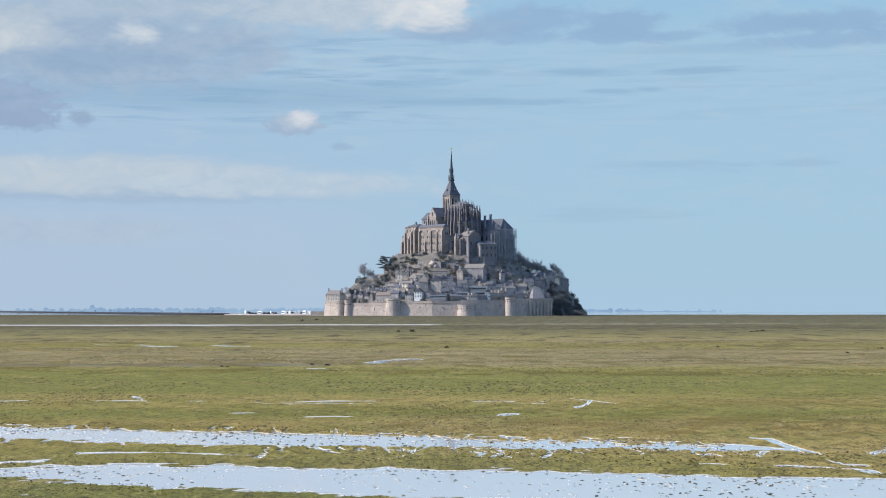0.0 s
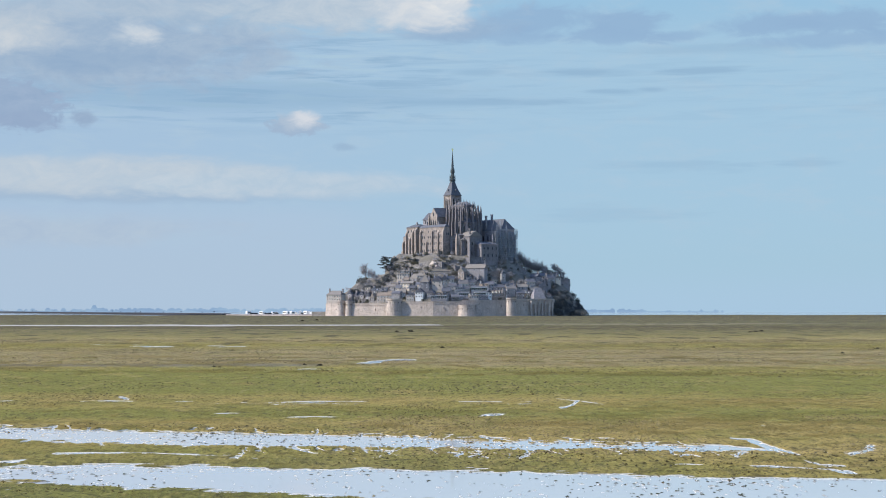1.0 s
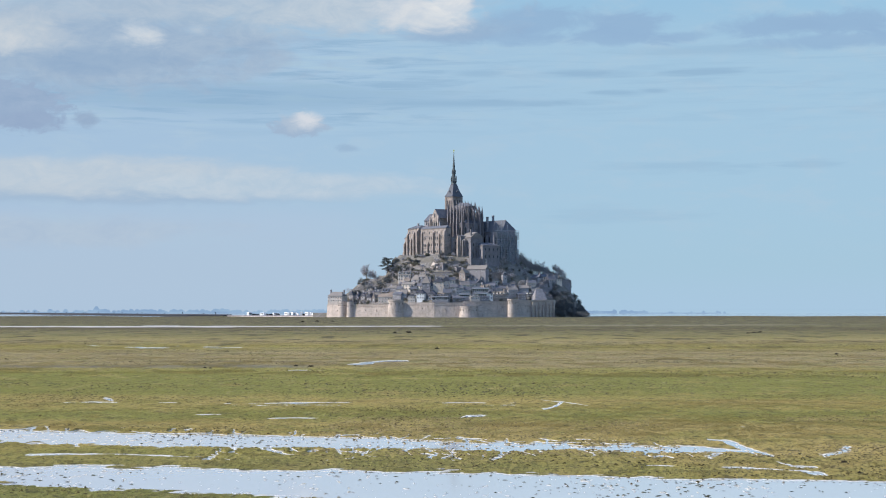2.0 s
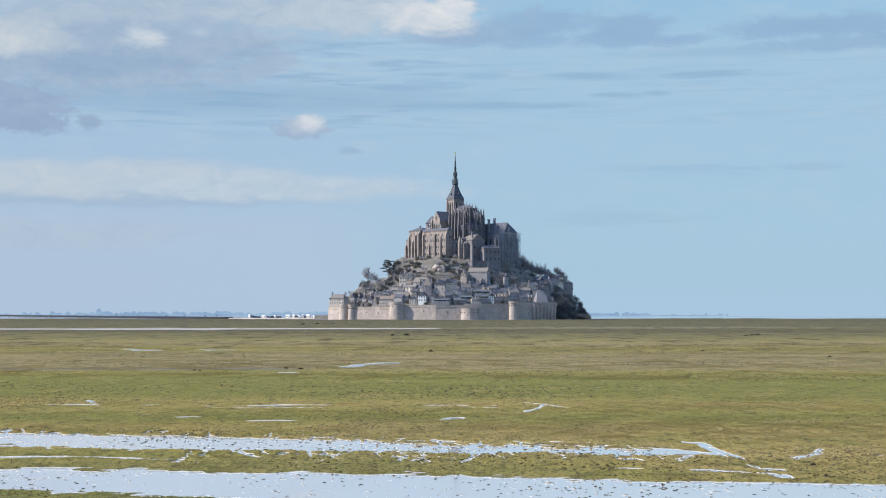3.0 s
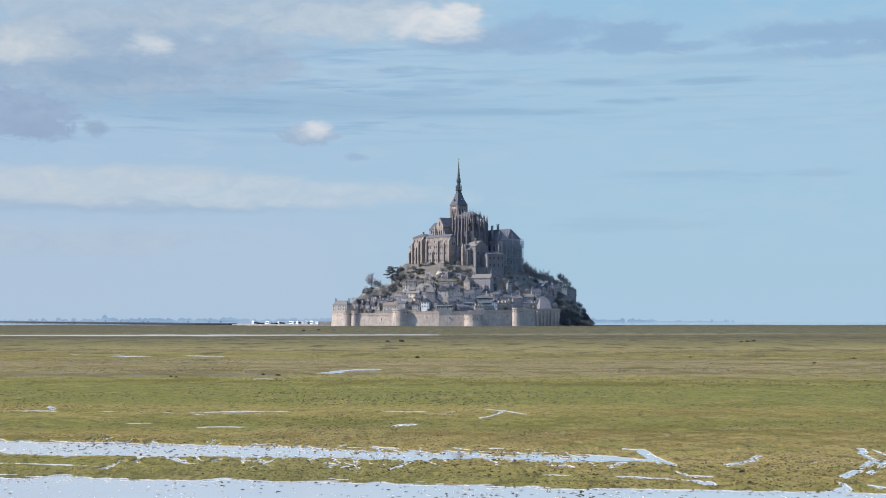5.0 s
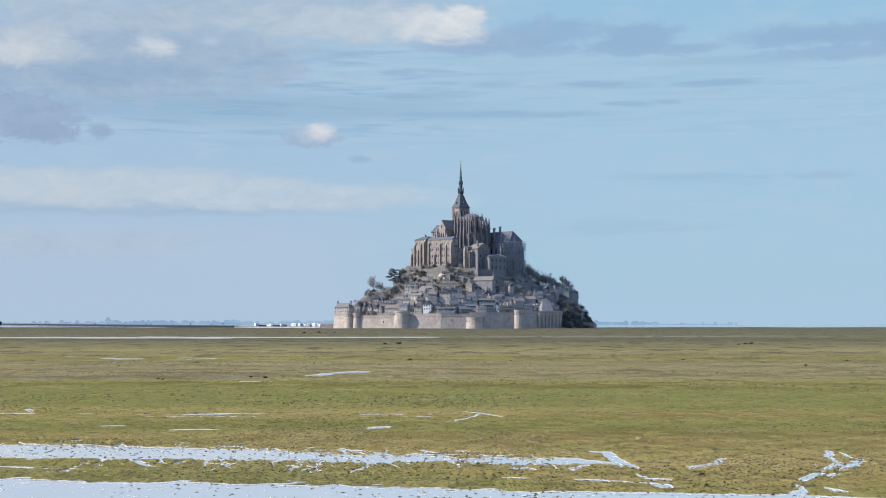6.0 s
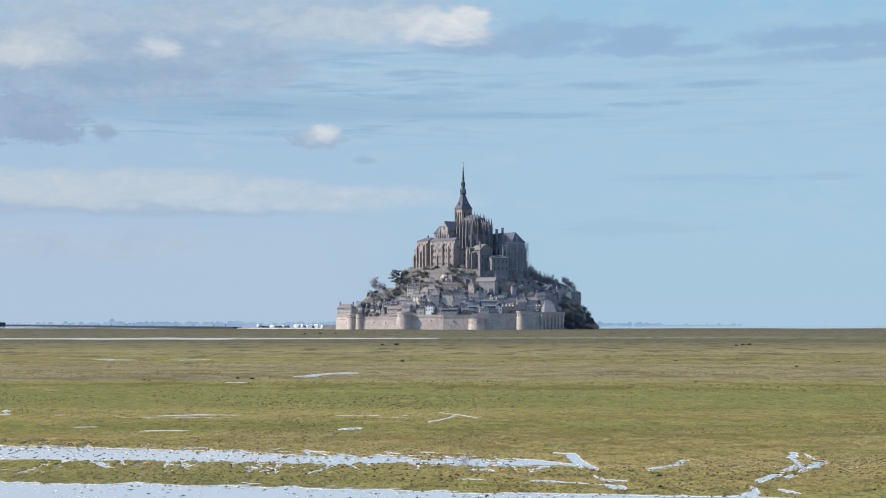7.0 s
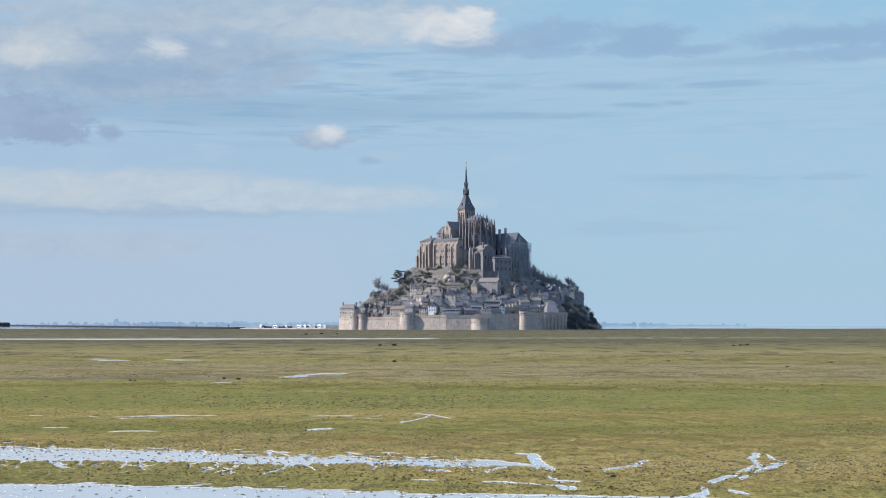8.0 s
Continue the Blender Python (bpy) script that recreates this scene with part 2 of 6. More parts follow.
STONE_WALL = stone("rampart_granite", (0.69, 0.58, 0.50), (0.42, 0.355, 0.312), 0.5)
RENDER = render_wall("lime_render", (0.78, 0.665, 0.545), (0.38, 0.335, 0.30))
RUBBLE = render_wall("rubble_stone", (0.415, 0.385, 0.38), (0.195, 0.186, 0.195))
WHITE = plain("white_paint", (0.80, 0.80, 0.78), 0.5, vary=0.12)
SLATE = slate("slate", (0.16, 0.163, 0.188), (0.072, 0.076, 0.093))
LEAD = slate("lead_roof", (0.15, 0.155, 0.175), (0.095, 0.10, 0.118), 0.0)
TILE = slate("old_tile", (0.30, 0.24, 0.19), (0.17, 0.14, 0.12))
COPPER = plain("weathered_copper", (0.072, 0.09, 0.095), 0.6, 0.1)
GILT = plain("gilding", (0.95, 0.78, 0.36), 0.2, 1.0, 0.05)
DARK_GLASS = plain("window_glass", (0.025, 0.03, 0.036), 0.12, 0.0, 0.3)
# near-black stands in for shade inside openings; the walls behind are solid
OPENING = plain("painted_opening_shade", (0.02, 0.02, 0.022), 0.9)
STEEL = plain("galvanised_tube", (0.44, 0.455, 0.48), 0.55, 0.4, 0.2)
BARK = plain("bark", (0.30, 0.275, 0.265), 0.95, 0, 0.4, 4)
TWIG = plain("twigs", (0.44, 0.415, 0.425), 0.95, 0, 0.4, 2)
NEEDLE = plain("needles", (0.05, 0.06, 0.056), 0.85, 0, 0.5, 1)
IVY = plain("scrub_leaves", (0.125, 0.136, 0.14), 0.9, 0, 0.4, 0.6, 0.15)
OLIVE = plain("olive_scrub", (0.155, 0.15, 0.108), 0.95, 0, 0.4, 0.8)
NETTING_GREY = (0.30, 0.32, 0.355)


def rock_ground():
    """The mount's own slope: bare granite, earth and dull winter scrub."""
    def build(n, p):
        big, small = n.noise(p, 0.06, 6, 0.65), n.noise(p, 0.5, 6, 0.7)
        colour = n.ramp(n.range(small, 0.34, 0.66, soft=False), (0.0, (0.10, 0.092, 0.086)), (0.5, (0.17, 0.155, 0.142)), (1.0, (0.33, 0.29, 0.26)))
        colour = n.mix(n.range(big, 0.43, 0.55, 0, 0.85), colour, (0.142, 0.127, 0.10, 1))
        return {"Base Color": colour, "Roughness": 0.95, "bump": (small, 0.9)}
    return material("rocky_slope", build)


ROCK = rock_ground()

# ---- meshes ----
class Geo:
    """Collects corners and faces of one mesh."""

    def __init__(self):
        self.verts, self.faces = [], []

    def put(self, verts, faces, m=None):
        k = len(self.verts)
        self.verts += [tuple(m @ Vector(v)) for v in verts] if m else [tuple(v) for v in verts]
        self.faces += [tuple(i + k for i in f) for f in faces]
        return self

    def box(self, x0, x1, y0, y1, z0, z1, m=None, taper=0.0):
        t = taper
        v = [(x0, y0, z0), (x1, y0, z0), (x1, y1, z0), (x0, y1, z0), (x0 + t, y0 + t, z1), (x1 - t, y0 + t, z1), (x1 - t, y1 - t, z1), (x0 + t, y1 - t, z1)]
        return self.put(v, [(3, 2, 1, 0), (4, 5, 6, 7), (0, 1, 5, 4), (1, 2, 6, 5), (2, 3, 7, 6), (3, 0, 4, 7)], m)

    def prism(self, ring, z0, z1, grow=1.0, m=None):
        """A plan outline, carried from z0 to z1; grow scales the upper ring about the middle."""
        k = len(ring)
        cx, cy = sum(p[0] for p in ring) / k, sum(p[1] for p in ring) / k
        v = [(x, y, z0) for x, y in ring] + [(cx + (x - cx) * grow, cy + (y - cy) * grow, z1) for x, y in ring]
        f = [tuple(reversed(range(k))), tuple(range(k, 2 * k))] + [(i, (i + 1) % k, k + (i + 1) % k, k + i) for i in range(k)]
        return self.put(v, f, m)

    def drum(self, x, y, z0, z1, r0, r1, sides=12, turn=0.0, m=None):
        def ring(r, z):
            return [(x + r * math.cos(turn + 2 * math.pi * i / sides), y + r * math.sin(turn + 2 * math.pi * i / sides), z) for i in range(sides)]
        f = [tuple(reversed(range(sides))), tuple(range(sides, 2 * sides))]
        f += [(i, (i + 1) % sides, sides + (i + 1) % sides, sides + i) for i in range(sides)]
        return self.put(ring(r0, z0) + ring(max(r1, 0.02), z1), f, m)

    def gable(self, x0, x1, y0, y1, z0, z1, hip=0.0, m=None):
        """A pitched roof with its ridge along x; hip pulls the ridge's ends in."""
        c = (y0 + y1) / 2
        v = [(x0, y0, z0), (x1, y0, z0), (x1, y1, z0), (x0, y1, z0), (x0 + hip, c, z1), (x1 - hip, c, z1)]
        return self.put(v, [(3, 2, 1, 0), (0, 1, 5, 4), (2, 3, 4, 5), (1, 2, 5), (3, 0, 4)], m)

    def rod(self, a, b, r0, r1, sides=4):
        a, b = Vector(a), Vector(b)
        turn = (b - a).to_track_quat("Z", "Y").to_matrix().to_4x4()
        return self.drum(0, 0, 0, (b - a).length, r0, r1, sides, 0.6, Matrix.Translation(a) @ turn)

    def mesh(self, name, paint, smooth=False):
        data = bpy.data.meshes.new(name)
        data.from_pydata(self.verts, [], self.faces)
        data.materials.append(paint)
        if smooth:
            data.polygons.foreach_set("use_smooth", [True] * len(data.polygons))
        return data


def part(name, geo, paint, parent, label="", kind="", smooth=False):
    """One mesh object under a thing or under a part."""
    ob = new(name, geo if isinstance(geo, bpy.types.Mesh) else geo.mesh(name, paint, smooth))
    ob.parent = parent
    return tagged(ob, label, kind=kind)


def quick(name, verts, faces, paint, smooth=False):
    """A large mesh from numpy rows of corners and of equal faces."""
    data = bpy.data.meshes.new(name)
    verts, faces = np.asarray(verts, np.float32), np.asarray(faces, np.int32)
    data.vertices.add(len(verts))
    data.vertices.foreach_set("co", verts.ravel())
    data.loops.add(faces.size)
    data.loops.foreach_set("vertex_index", faces.ravel())
    data.polygons.add(len(faces))
    data.polygons.foreach_set("loop_start", np.arange(0, faces.size, faces.shape[1], dtype=np.int32))
    data.update(calc_edges=True)
    if smooth:
        data.polygons.foreach_set("use_smooth", np.ones(len(faces), bool))
    data.materials.append(paint)
    return data


# ---- the salt marsh ----
LATTICE = np.random.RandomState(7).rand(256, 256)


def wild(x, y, size, octaves=4, gain=0.5):
    """Smooth noise from 0 to 1 over a plan, its largest features about size metres across."""
    total, weight, amount = 0.0, 0.0, 1.0
    for k in range(octaves):
        u, v = x / size * 2**k + 17.3 * k, y / size * 2**k + 5.7 * k
        i, j = np.floor(u).astype(int), np.floor(v).astype(int)
        fu, fv = u - i, v - j
        fu, fv = fu * fu * (3 - 2 * fu), fv * fv * (3 - 2 * fv)
        a, b = LATTICE[i % 256, j % 256], LATTICE[(i + 1) % 256, j % 256]
        c, d = LATTICE[i % 256, (j + 1) % 256], LATTICE[(i + 1) % 256, (j + 1) % 256]
        total = total + amount * (a + (b - a) * fu + (c - a) * fv + (a - b - c + d) * fu * fv)
        weight, amount = weight + amount, amount * gain
    return total / weight


WATER = -0.03
# runnels in the turf: half width in metres, then the bends from end to end
BANK_RUNNELS = (
    (0.1, (-3.1, 81.5), (-3.28, 77.9), (-2.67, 73.7), (-2.22, 70.2)), (0.08, (-4.7, 81.6), (-5.1, 79.0)), (0.08, (-1.05, 74.2), (-1.36, 70.0)),
    (0.07, (-2.1, 79.6), (-1.5, 76.0)), (0.08, (1.2, 80.6), (0.7, 77.0)), (0.08, (2.16, 72.8), (2.36, 70.0), (1.95, 68.5)),
    (0.08, (-7.6, 75.4), (-6.8, 72.4)), (0.07, (4.6, 70.8), (3.9, 67.8)),
)
EAST_RUNNELS = (
    (0.06, (13.3, 71.0), (12.5, 68.8)), (0.05, (13.9, 78.4), (14.5, 77.4)), (0.42, (14.6, 76.4), (14.62, 74.2)), (0.26, (14.65, 74.4), (14.9, 72.0)),
    (0.16, (14.9, 72.0), (15.12, 70.2)), (0.14, (19.3, 74.3), (18.6, 72.0)), (0.08, (18.6, 72.0), (17.2, 69.3)),
    (0.065, (12.4, 64.5), (14.0, 63.8), (15.3, 63.0)), (0.15, (15.1, 62.5), (15.6, 62.0)), (0.12, (14.9, 66.0), (15.1, 65.4)),
    (0.16, (24.65, 78.4), (23.9, 75.2)), (0.22, (23.9, 75.0), (23.7, 71.6)), (0.11, (23.4, 71.2), (22.17, 67.9), (20.7, 64.3)),
    (0.17, (25.0, 73.8), (23.9, 71.0)), (0.07, (23.9, 71.0), (22.0, 65.7)), (0.14, (25.0, 77.3), (24.8, 75.1)),
    (0.16, (20.2, 61.9), (20.0, 60.2), (19.0, 58.2)), (0.1, (21.0, 61.2), (21.4, 60.6)),
)
FAR_RUNNELS = (
    (0.13, (7.9, 113.2), (9.1, 110.3)), (0.17, (9.1, 110.3), (8.4, 105.1), (7.6, 102.7)), (0.12, (9.1, 111.0), (10.4, 106.2)),
    (0.07, (-14.9, 69.9), (-12.8, 70.1)), (0.062, (-12.8, 70.1), (-11.4, 70.2), (-8.2, 68.9), (-7.7, 68.8)), (0.09, (-17.4, 64.4), (-15.4, 66.5)),
)


def wet(x, y):
    """How far a place lies inside the two broad waters and inside a pool, in metres (outside: less than 0), before the shores' ragged edge."""
    far_bank = np.interp(x, [-60, -40, -22, -15, -7.7, -2.8, 2.8, 7.7, 13, 15, 17], [92, 89, 85.2, 83.2, 81.1, 80.0, 77.0, 75.4, 74.2, 72, 70])
    near_bank = np.interp(x, [-60, -40, -21, -14, -7, -2, 3.5, 8.7, 15, 17], [83.6, 81.8, 78.2, 75.2, 73.3, 73.0, 72.3, 71.3, 71.0, 71.5])
    first = np.minimum(y - near_bank, far_bank - y) * 0.6 - 0.2 - 0.18 * np.clip((x + 3) / 5, 0, 1)
    far_bank = np.interp(x, [-40, -22, -16, -14, -8, -2, 2.4, 8.3, 13, 17, 30], [62, 62.4, 63.4, 64.6, 64.0, 63.2, 62.5, 60.8, 59.6, 59.2, 56])
    near_bank = np.interp(x, [-40, -22, -16, -13.3, -11, -9, -7, -3, 0.4, 8, 30], [62, 61.6, 60.2, 59.2, 57.7, 56.5, 55.6, 54.3, 53.0, 50, 46])
    second = np.minimum(y - near_bank, far_bank - y) * 0.6 - 0.1
    bands = np.maximum(first, second)
    out = np.full(np.shape(x), -9.0)

    def pool(px, py, rx, ry, lean=0.0):
        u, v = x - px, y - py
        u = u - lean * v
        rx, ry = (rx * 0.62, ry * 0.7) if py > 150 else (rx * 0.46, ry * 0.62)
        return (1 - np.sqrt((u / rx) ** 2 + (v / ry) ** 2)) * min(rx, ry) * 1.3

    for p in ((3.4, 95.7, 0.9, 1.7, 0.25), (-6.4, 93.6, 2.3, 0.75, 0.2), (-11.5, 96.8, 1.3, 0.7, 0.3),
              (-8.3, 188.5, 1.9, 6.0, 0.1), (-5.2, 199.5, 2.7, 5.6, 0.12), (-7.4, 195.0, 1.8, 4.6, 0.1), (-13.2, 169.0, 1.6, 1.8, 0),
              (-49.0, 274.0, 2.4, 4.5, 0), (-45.4, 270.0, 3.6, 6.0, 0), (-37.5, 277.0, 2.4, 3.6, 0), (-34.0, 271.0, 2.6, 5.0, 0.3), (-20.5, 113.5, 0.3, 2.0, -0.3), (-16.1, 65.7, 1.6, 0.7, 0.3)):
        out = np.maximum(out, pool(*p))
    # runnels lie long in y
    for half, *bends in BANK_RUNNELS + EAST_RUNNELS + FAR_RUNNELS:
        for (ax, ay), (bx, by) in zip(bends, bends[1:]):
            ux, uy = bx - ax, (by - ay) * 0.14
            f = np.clip(((x - ax) * ux + (y - ay) * 0.14 * uy) / (ux * ux + uy * uy), 0, 1)
            far = np.hypot(x - ax - f * ux, (y - ay) * 0.14 - f * uy)
            out = np.maximum(out, np.where(far < 1.2, (half * 0.62 - far) * 3.6 - 0.17, -9))
    # strings of small puddles on the trodden bands
    for py, deep, x0, x1, need in ((109.4, 1.4, -36, 10, 0.53), (106.6, 1.0, -26, 6, 0.62), (74.6, 3.4, 5, 13, 0.585), (64.6, 1.2, 4, 16, 0.68), (285.0, 7, -60, -20, 0.66)):
        py = py + (wild(x, x * 0, 9.0, 2) - 0.5) * deep
        string = (wild(x * 0.7, y * 1.3, 1.8, 3) - need) * 4.5 - 1.2 * (np.abs(y - py) / deep) ** 2
        out = np.maximum(out, np.where((np.abs(y - py) < deep) & (x > x0) & (x < x1), string, -9))
    # the tidal creek far off
    creek = np.interp(x, [-260, -165, -90, -22, 20], [655, 634, 640, 655, 668])
    out = np.maximum(out, np.minimum(22 - np.abs(y - creek), (-6 - x) * 0.3))
    return bands, out


def ground_height(x, y):
    bands, pools = wet(x, y)
    s = np.maximum(bands, pools)
    near = np.clip((420 - y) / 200, 0, 1)
    near = near * np.clip((150 - y) / 60, 0.45, 1)
    ragged = (wild(x * 0.5, y * 0.9, 2.2, 5, 0.65) - 0.5) * 2.2 + (wild(x * 0.45, y * 0.9, 0.6, 3, 0.6) - 0.5) * 2.8
    ragged = ragged + (wild(x * 0.5 + 40, y, 1.0, 2) - 0.5) * 2.4 + (wild(x * 0.5 + 11, y * 0.8 + 5, 0.4, 2, 0.7) - 0.5) * 2.4
    spur = 0.16 - np.abs(wild(x + 90, y * 0.45 + 31, 2.2, 3) - 0.5)       # thin gullies that run into the banks
    spur = np.maximum(spur, 0.16 - np.abs(wild(x * 1.3 + 20 + y * 0.3, y * 0.45 + 77, 1.7, 2) - 0.5))
    gully = np.clip((spur - 0.124) * 100, 0, 3.6) * np.clip(2.6 + s * 0.75, 0, 1) * (y > 67) * np.where(x < -8, np.clip((y - 74.4) / 0.6, 0.1, 1), 1)
    ragged = np.where(y < 67, ragged * 0.4, ragged * np.where(x < 4, 0.34, 0.7))      # the nearer water has the straighter bank
    s = np.maximum(bands + (ragged + gully) * near * np.clip((17 - x) / 9, 0.3, 1), pools + ragged * 0.26 * near)
    lumps = (wild(x, y * 0.5, 0.8, 3) - 0.5) * 0.032 + (wild(x, y * 0.4, 0.3, 2) - 0.5) * 0.036 * (y < 160) + (wild(x, y, 9.0, 3) - 0.5) * 0.10
    dry = -0.02 + 0.06 * np.clip(-s / 0.8, 0, 1) + lumps * np.clip(-s / 1.0, 0.2, 1) + (wild(x + 3, y * 0.35, 0.26, 2) - 0.5) * 0.036
    bed = -0.052 - 0.05 * np.clip(s / 1.0, 0, 1) + (wild(x, y, 0.8, 3) - 0.5) * 0.03
    stick = np.clip((wild(x * 1.7 + 7, y * 0.5, 0.26, 2, 0.6) * 0.8 + wild(x, y * 0.4, 3.0, 2) * 0.2 - 0.676 + 0.045 * np.clip((-6 - x) / 6, 0, 1)) * 30, 0, 1)                # tussocks that just stand out of the water
    bed = bed * (1 - stick) - 0.014 * stick
    blend = np.clip(0.5 + s / 0.5, 0, 1)
    z = dry * (1 - blend) + bed * blend
    z = z + np.clip((y - 320) / 400, 0, 1) * (wild(x * 0.8, y, 60, 3) - 0.5) * (0.5 + np.clip((y - 1300) / 400, 0, 1) * 1.2) * (s < -4)
    return z - np.clip((y - 1760) / 60, 0, 1) * 1.2


def marsh_paint(name, through_light=0.0):
    """Grazed salt-marsh turf: green, olive and straw in long drifts, bare mud by the water."""
    def build(n, p):
        x, y, z = n.add("ShaderNodeSeparateXYZ", {0: p}).outputs
        drift = n.noise(n.scaled(p, 0.016, 0.05, 0), 1.0, 4, 0.6)
        patch = n.noise(n.scaled(p, 0.25, 0.16, 0), 1.0, 5, 0.65)
        grain = n.noise(n.scaled(p, 4.5, 3.0, 0), 1.0, 5, 0.7)
        where = n.math("ADD", y, n.math("MULTIPLY", n.math("SUBTRACT", drift, 0.5), n.math("MULTIPLY", y, 0.22)))
        where = n.math("ADD", where, n.math("MULTIPLY", n.math("MULTIPLY", n.range(x, 1, 16), n.range(y, 84, 72)), 14.0))       # the bank is trodden bare as far as the nearer water
        straw, olive, green, dun = (0.355, 0.268, 0.092), (0.292, 0.243, 0.070), (0.218, 0.207, 0.054), (0.315, 0.245, 0.126)
        zone = n.ramp(n.math("DIVIDE", where, 400.0, clamp=True), (0.0, (0.18, 0.172, 0.05)), (0.14, (0.18, 0.172, 0.05)), (0.155, (0.205, 0.18, 0.06)), (0.182, olive), (0.195, straw), (0.215, straw), (0.228, olive), (0.242, green),
                      (0.255, olive), (0.27, straw), (0.285, olive), (0.305, green), (0.39, green), (0.42, olive), (0.45, dun), (0.60, dun), (0.70, olive), (0.80, dun), (1.0, olive))
        farther = n.ramp(n.math("DIVIDE", where, 1800.0, clamp=True), (0.0, olive), (0.2, (0.21, 0.175, 0.08)), (0.27, (0.145, 0.122, 0.068)), (0.29, (0.085, 0.072, 0.05)), (0.33, (0.078, 0.066, 0.047)), (0.36, (0.122, 0.11, 0.064)),
                         (0.45, (0.094, 0.082, 0.058)), (0.6, (0.09, 0.078, 0.058)), (0.8, (0.066, 0.058, 0.047)), (1.0, (0.066, 0.057, 0.049)))
        colour = n.mix(n.range(y, 330, 420), zone, farther)
        colour = n.mix(n.range(patch, 0.46, 0.66, 0, 0.6), colour, (*green, 1))
        colour = n.mix(n.range(patch, 0.48, 0.33, 0, 0.7), colour, (*straw, 1))
        dark = 0.7 if not through_light else 0.3
        fleck = n.noise(n.scaled(p, 1.2, 0.7, 0), 1.0, 5, 0.7)
        colour = n.mix(n.range(fleck, 0.53, 0.64, 0, dark), colour, (0.062, 0.054, 0.03, 1))
        colour = n.mix(n.range(grain, 0.5, 0.62, 0, dark), colour, (0.058, 0.054, 0.028, 1))
        colour = n.mix(n.range(grain, 0.44, 0.32, 0, 0.4), colour, (0.34, 0.285, 0.125, 1))
        # trodden flecks and dry wisps that lie across the walk's view
        near_by, farther_off = n.range(y, 150, 110), n.math("MULTIPLY", n.range(y, 100, 140), n.range(y, 420, 300))
        hoof = n.noise(n.scaled(p, 3.4, 0.75, 0), 1.0, 4, 0.65)
        colour = n.mix(n.math("MULTIPLY", n.range(hoof, 0.56, 0.66, 0, dark), near_by), colour, (0.075, 0.062, 0.028, 1))
        colour = n.mix(n.math("MULTIPLY", n.range(hoof, 0.42, 0.34, 0, 0.5), near_by), colour, (0.38, 0.30, 0.12, 1))
        hoof = n.noise(n.scaled(p, 1.5, 0.2, 0), 1.0, 4, 0.65)
        colour = n.mix(n.math("MULTIPLY", n.range(hoof, 0.56, 0.66, 0, dark), farther_off), colour, (0.085, 0.072, 0.036, 1))
        colour = n.mix(n.math("MULTIPLY", n.range(hoof, 0.42, 0.34, 0, 0.4), farther_off), colour, (0.36, 0.29, 0.16, 1))
        afar = n.noise(n.scaled(p, 0.14, 0.035, 0), 1.0, 5, 0.7)
        colour = n.mix(n.math("MULTIPLY", n.range(afar, 0.53, 0.62, 0, 0.8), n.range(y, 200, 320)), colour, (0.058, 0.05, 0.032, 1))
        colour = n.mix(n.math("MULTIPLY", n.range(afar, 0.46, 0.34, 0, 0.45), n.range(y, 200, 320)), colour, (0.21, 0.18, 0.10, 1))
        long = n.noise(n.scaled(p, 0.03, 0.16, 0), 1.0, 5, 0.65)
        colour = n.mix(n.math("MULTIPLY", n.range(long, 0.54, 0.66, 0, 0.55), n.range(y, 120, 200)), colour, (0.08, 0.07, 0.045, 1))
        strand = n.math("ABSOLUTE", n.math("SUBTRACT", n.math("ADD", y, n.math("MULTIPLY", x, -0.25)), 668.0))       # dry pale silt where the creek runs out
        strand = n.math("MULTIPLY", n.range(strand, 34, 14), n.math("MULTIPLY", n.range(x, -15, 25), n.math("MULTIPLY", n.range(x, 190, 110), n.range(afar, 0.62, 0.45))))
        colour = n.mix(n.math("MULTIPLY", strand, 0.42), colour, (0.27, 0.24, 0.185, 1))
        track = n.math("ABSOLUTE", n.math("SUBTRACT", n.math("ADD", y, n.math("MULTIPLY", patch, 14.0)), 186.0))       # a wet trodden hollow of dark mud
        track = n.math("MULTIPLY", n.range(track, 6.0, 2.0), n.math("MULTIPLY", n.range(x, -11, -15), n.range(fleck, 0.36, 0.5)))
        colour = n.mix(n.math("MULTIPLY", track, 0.7), colour, (0.17, 0.155, 0.13, 1))
        if through_light:       # dry blade tips are paler than the sward
            colour = n.mix(0.35, colour, (0.40, 0.34, 0.16, 1))
        mud = n.math("MULTIPLY", n.range(z, 0.0, -0.025), n.range(y, 420, 300))
        silt = n.mix(n.range(y, 65, 69), (0.085, 0.072, 0.05, 1), (0.37, 0.335, 0.265, 1))      # pale salt-crusted silt round the farther pools
        colour = n.mix(n.math("MULTIPLY", mud, n.range(grain, 0.3, 0.6, 0.5, 1.0)), colour, silt)
        rim = n.math("MULTIPLY", n.range(z, -0.006, -0.02), n.math("MULTIPLY", n.range(y, 420, 300), n.range(patch, 0.30, 0.45)))      # bright rims along the shores: wet silt with its sky reflection painted in
        colour = n.mix(n.math("MULTIPLY", rim, 0.85), colour, (0.74, 0.70, 0.63, 1))
        return {"Base Color": colour, "Roughness": n.range(mud, 0, 1, 0.95, 0.42), "Specular IOR Level": n.range(mud, 0, 1, 0.05, 0.5), "bump": (n.math("ADD", grain, fleck), 0.25)}
    return material(name, build, through_light)


MARSH = marsh_paint("salt_marsh_turf")
BLADES = marsh_paint("salt_marsh_blades", 0.55)


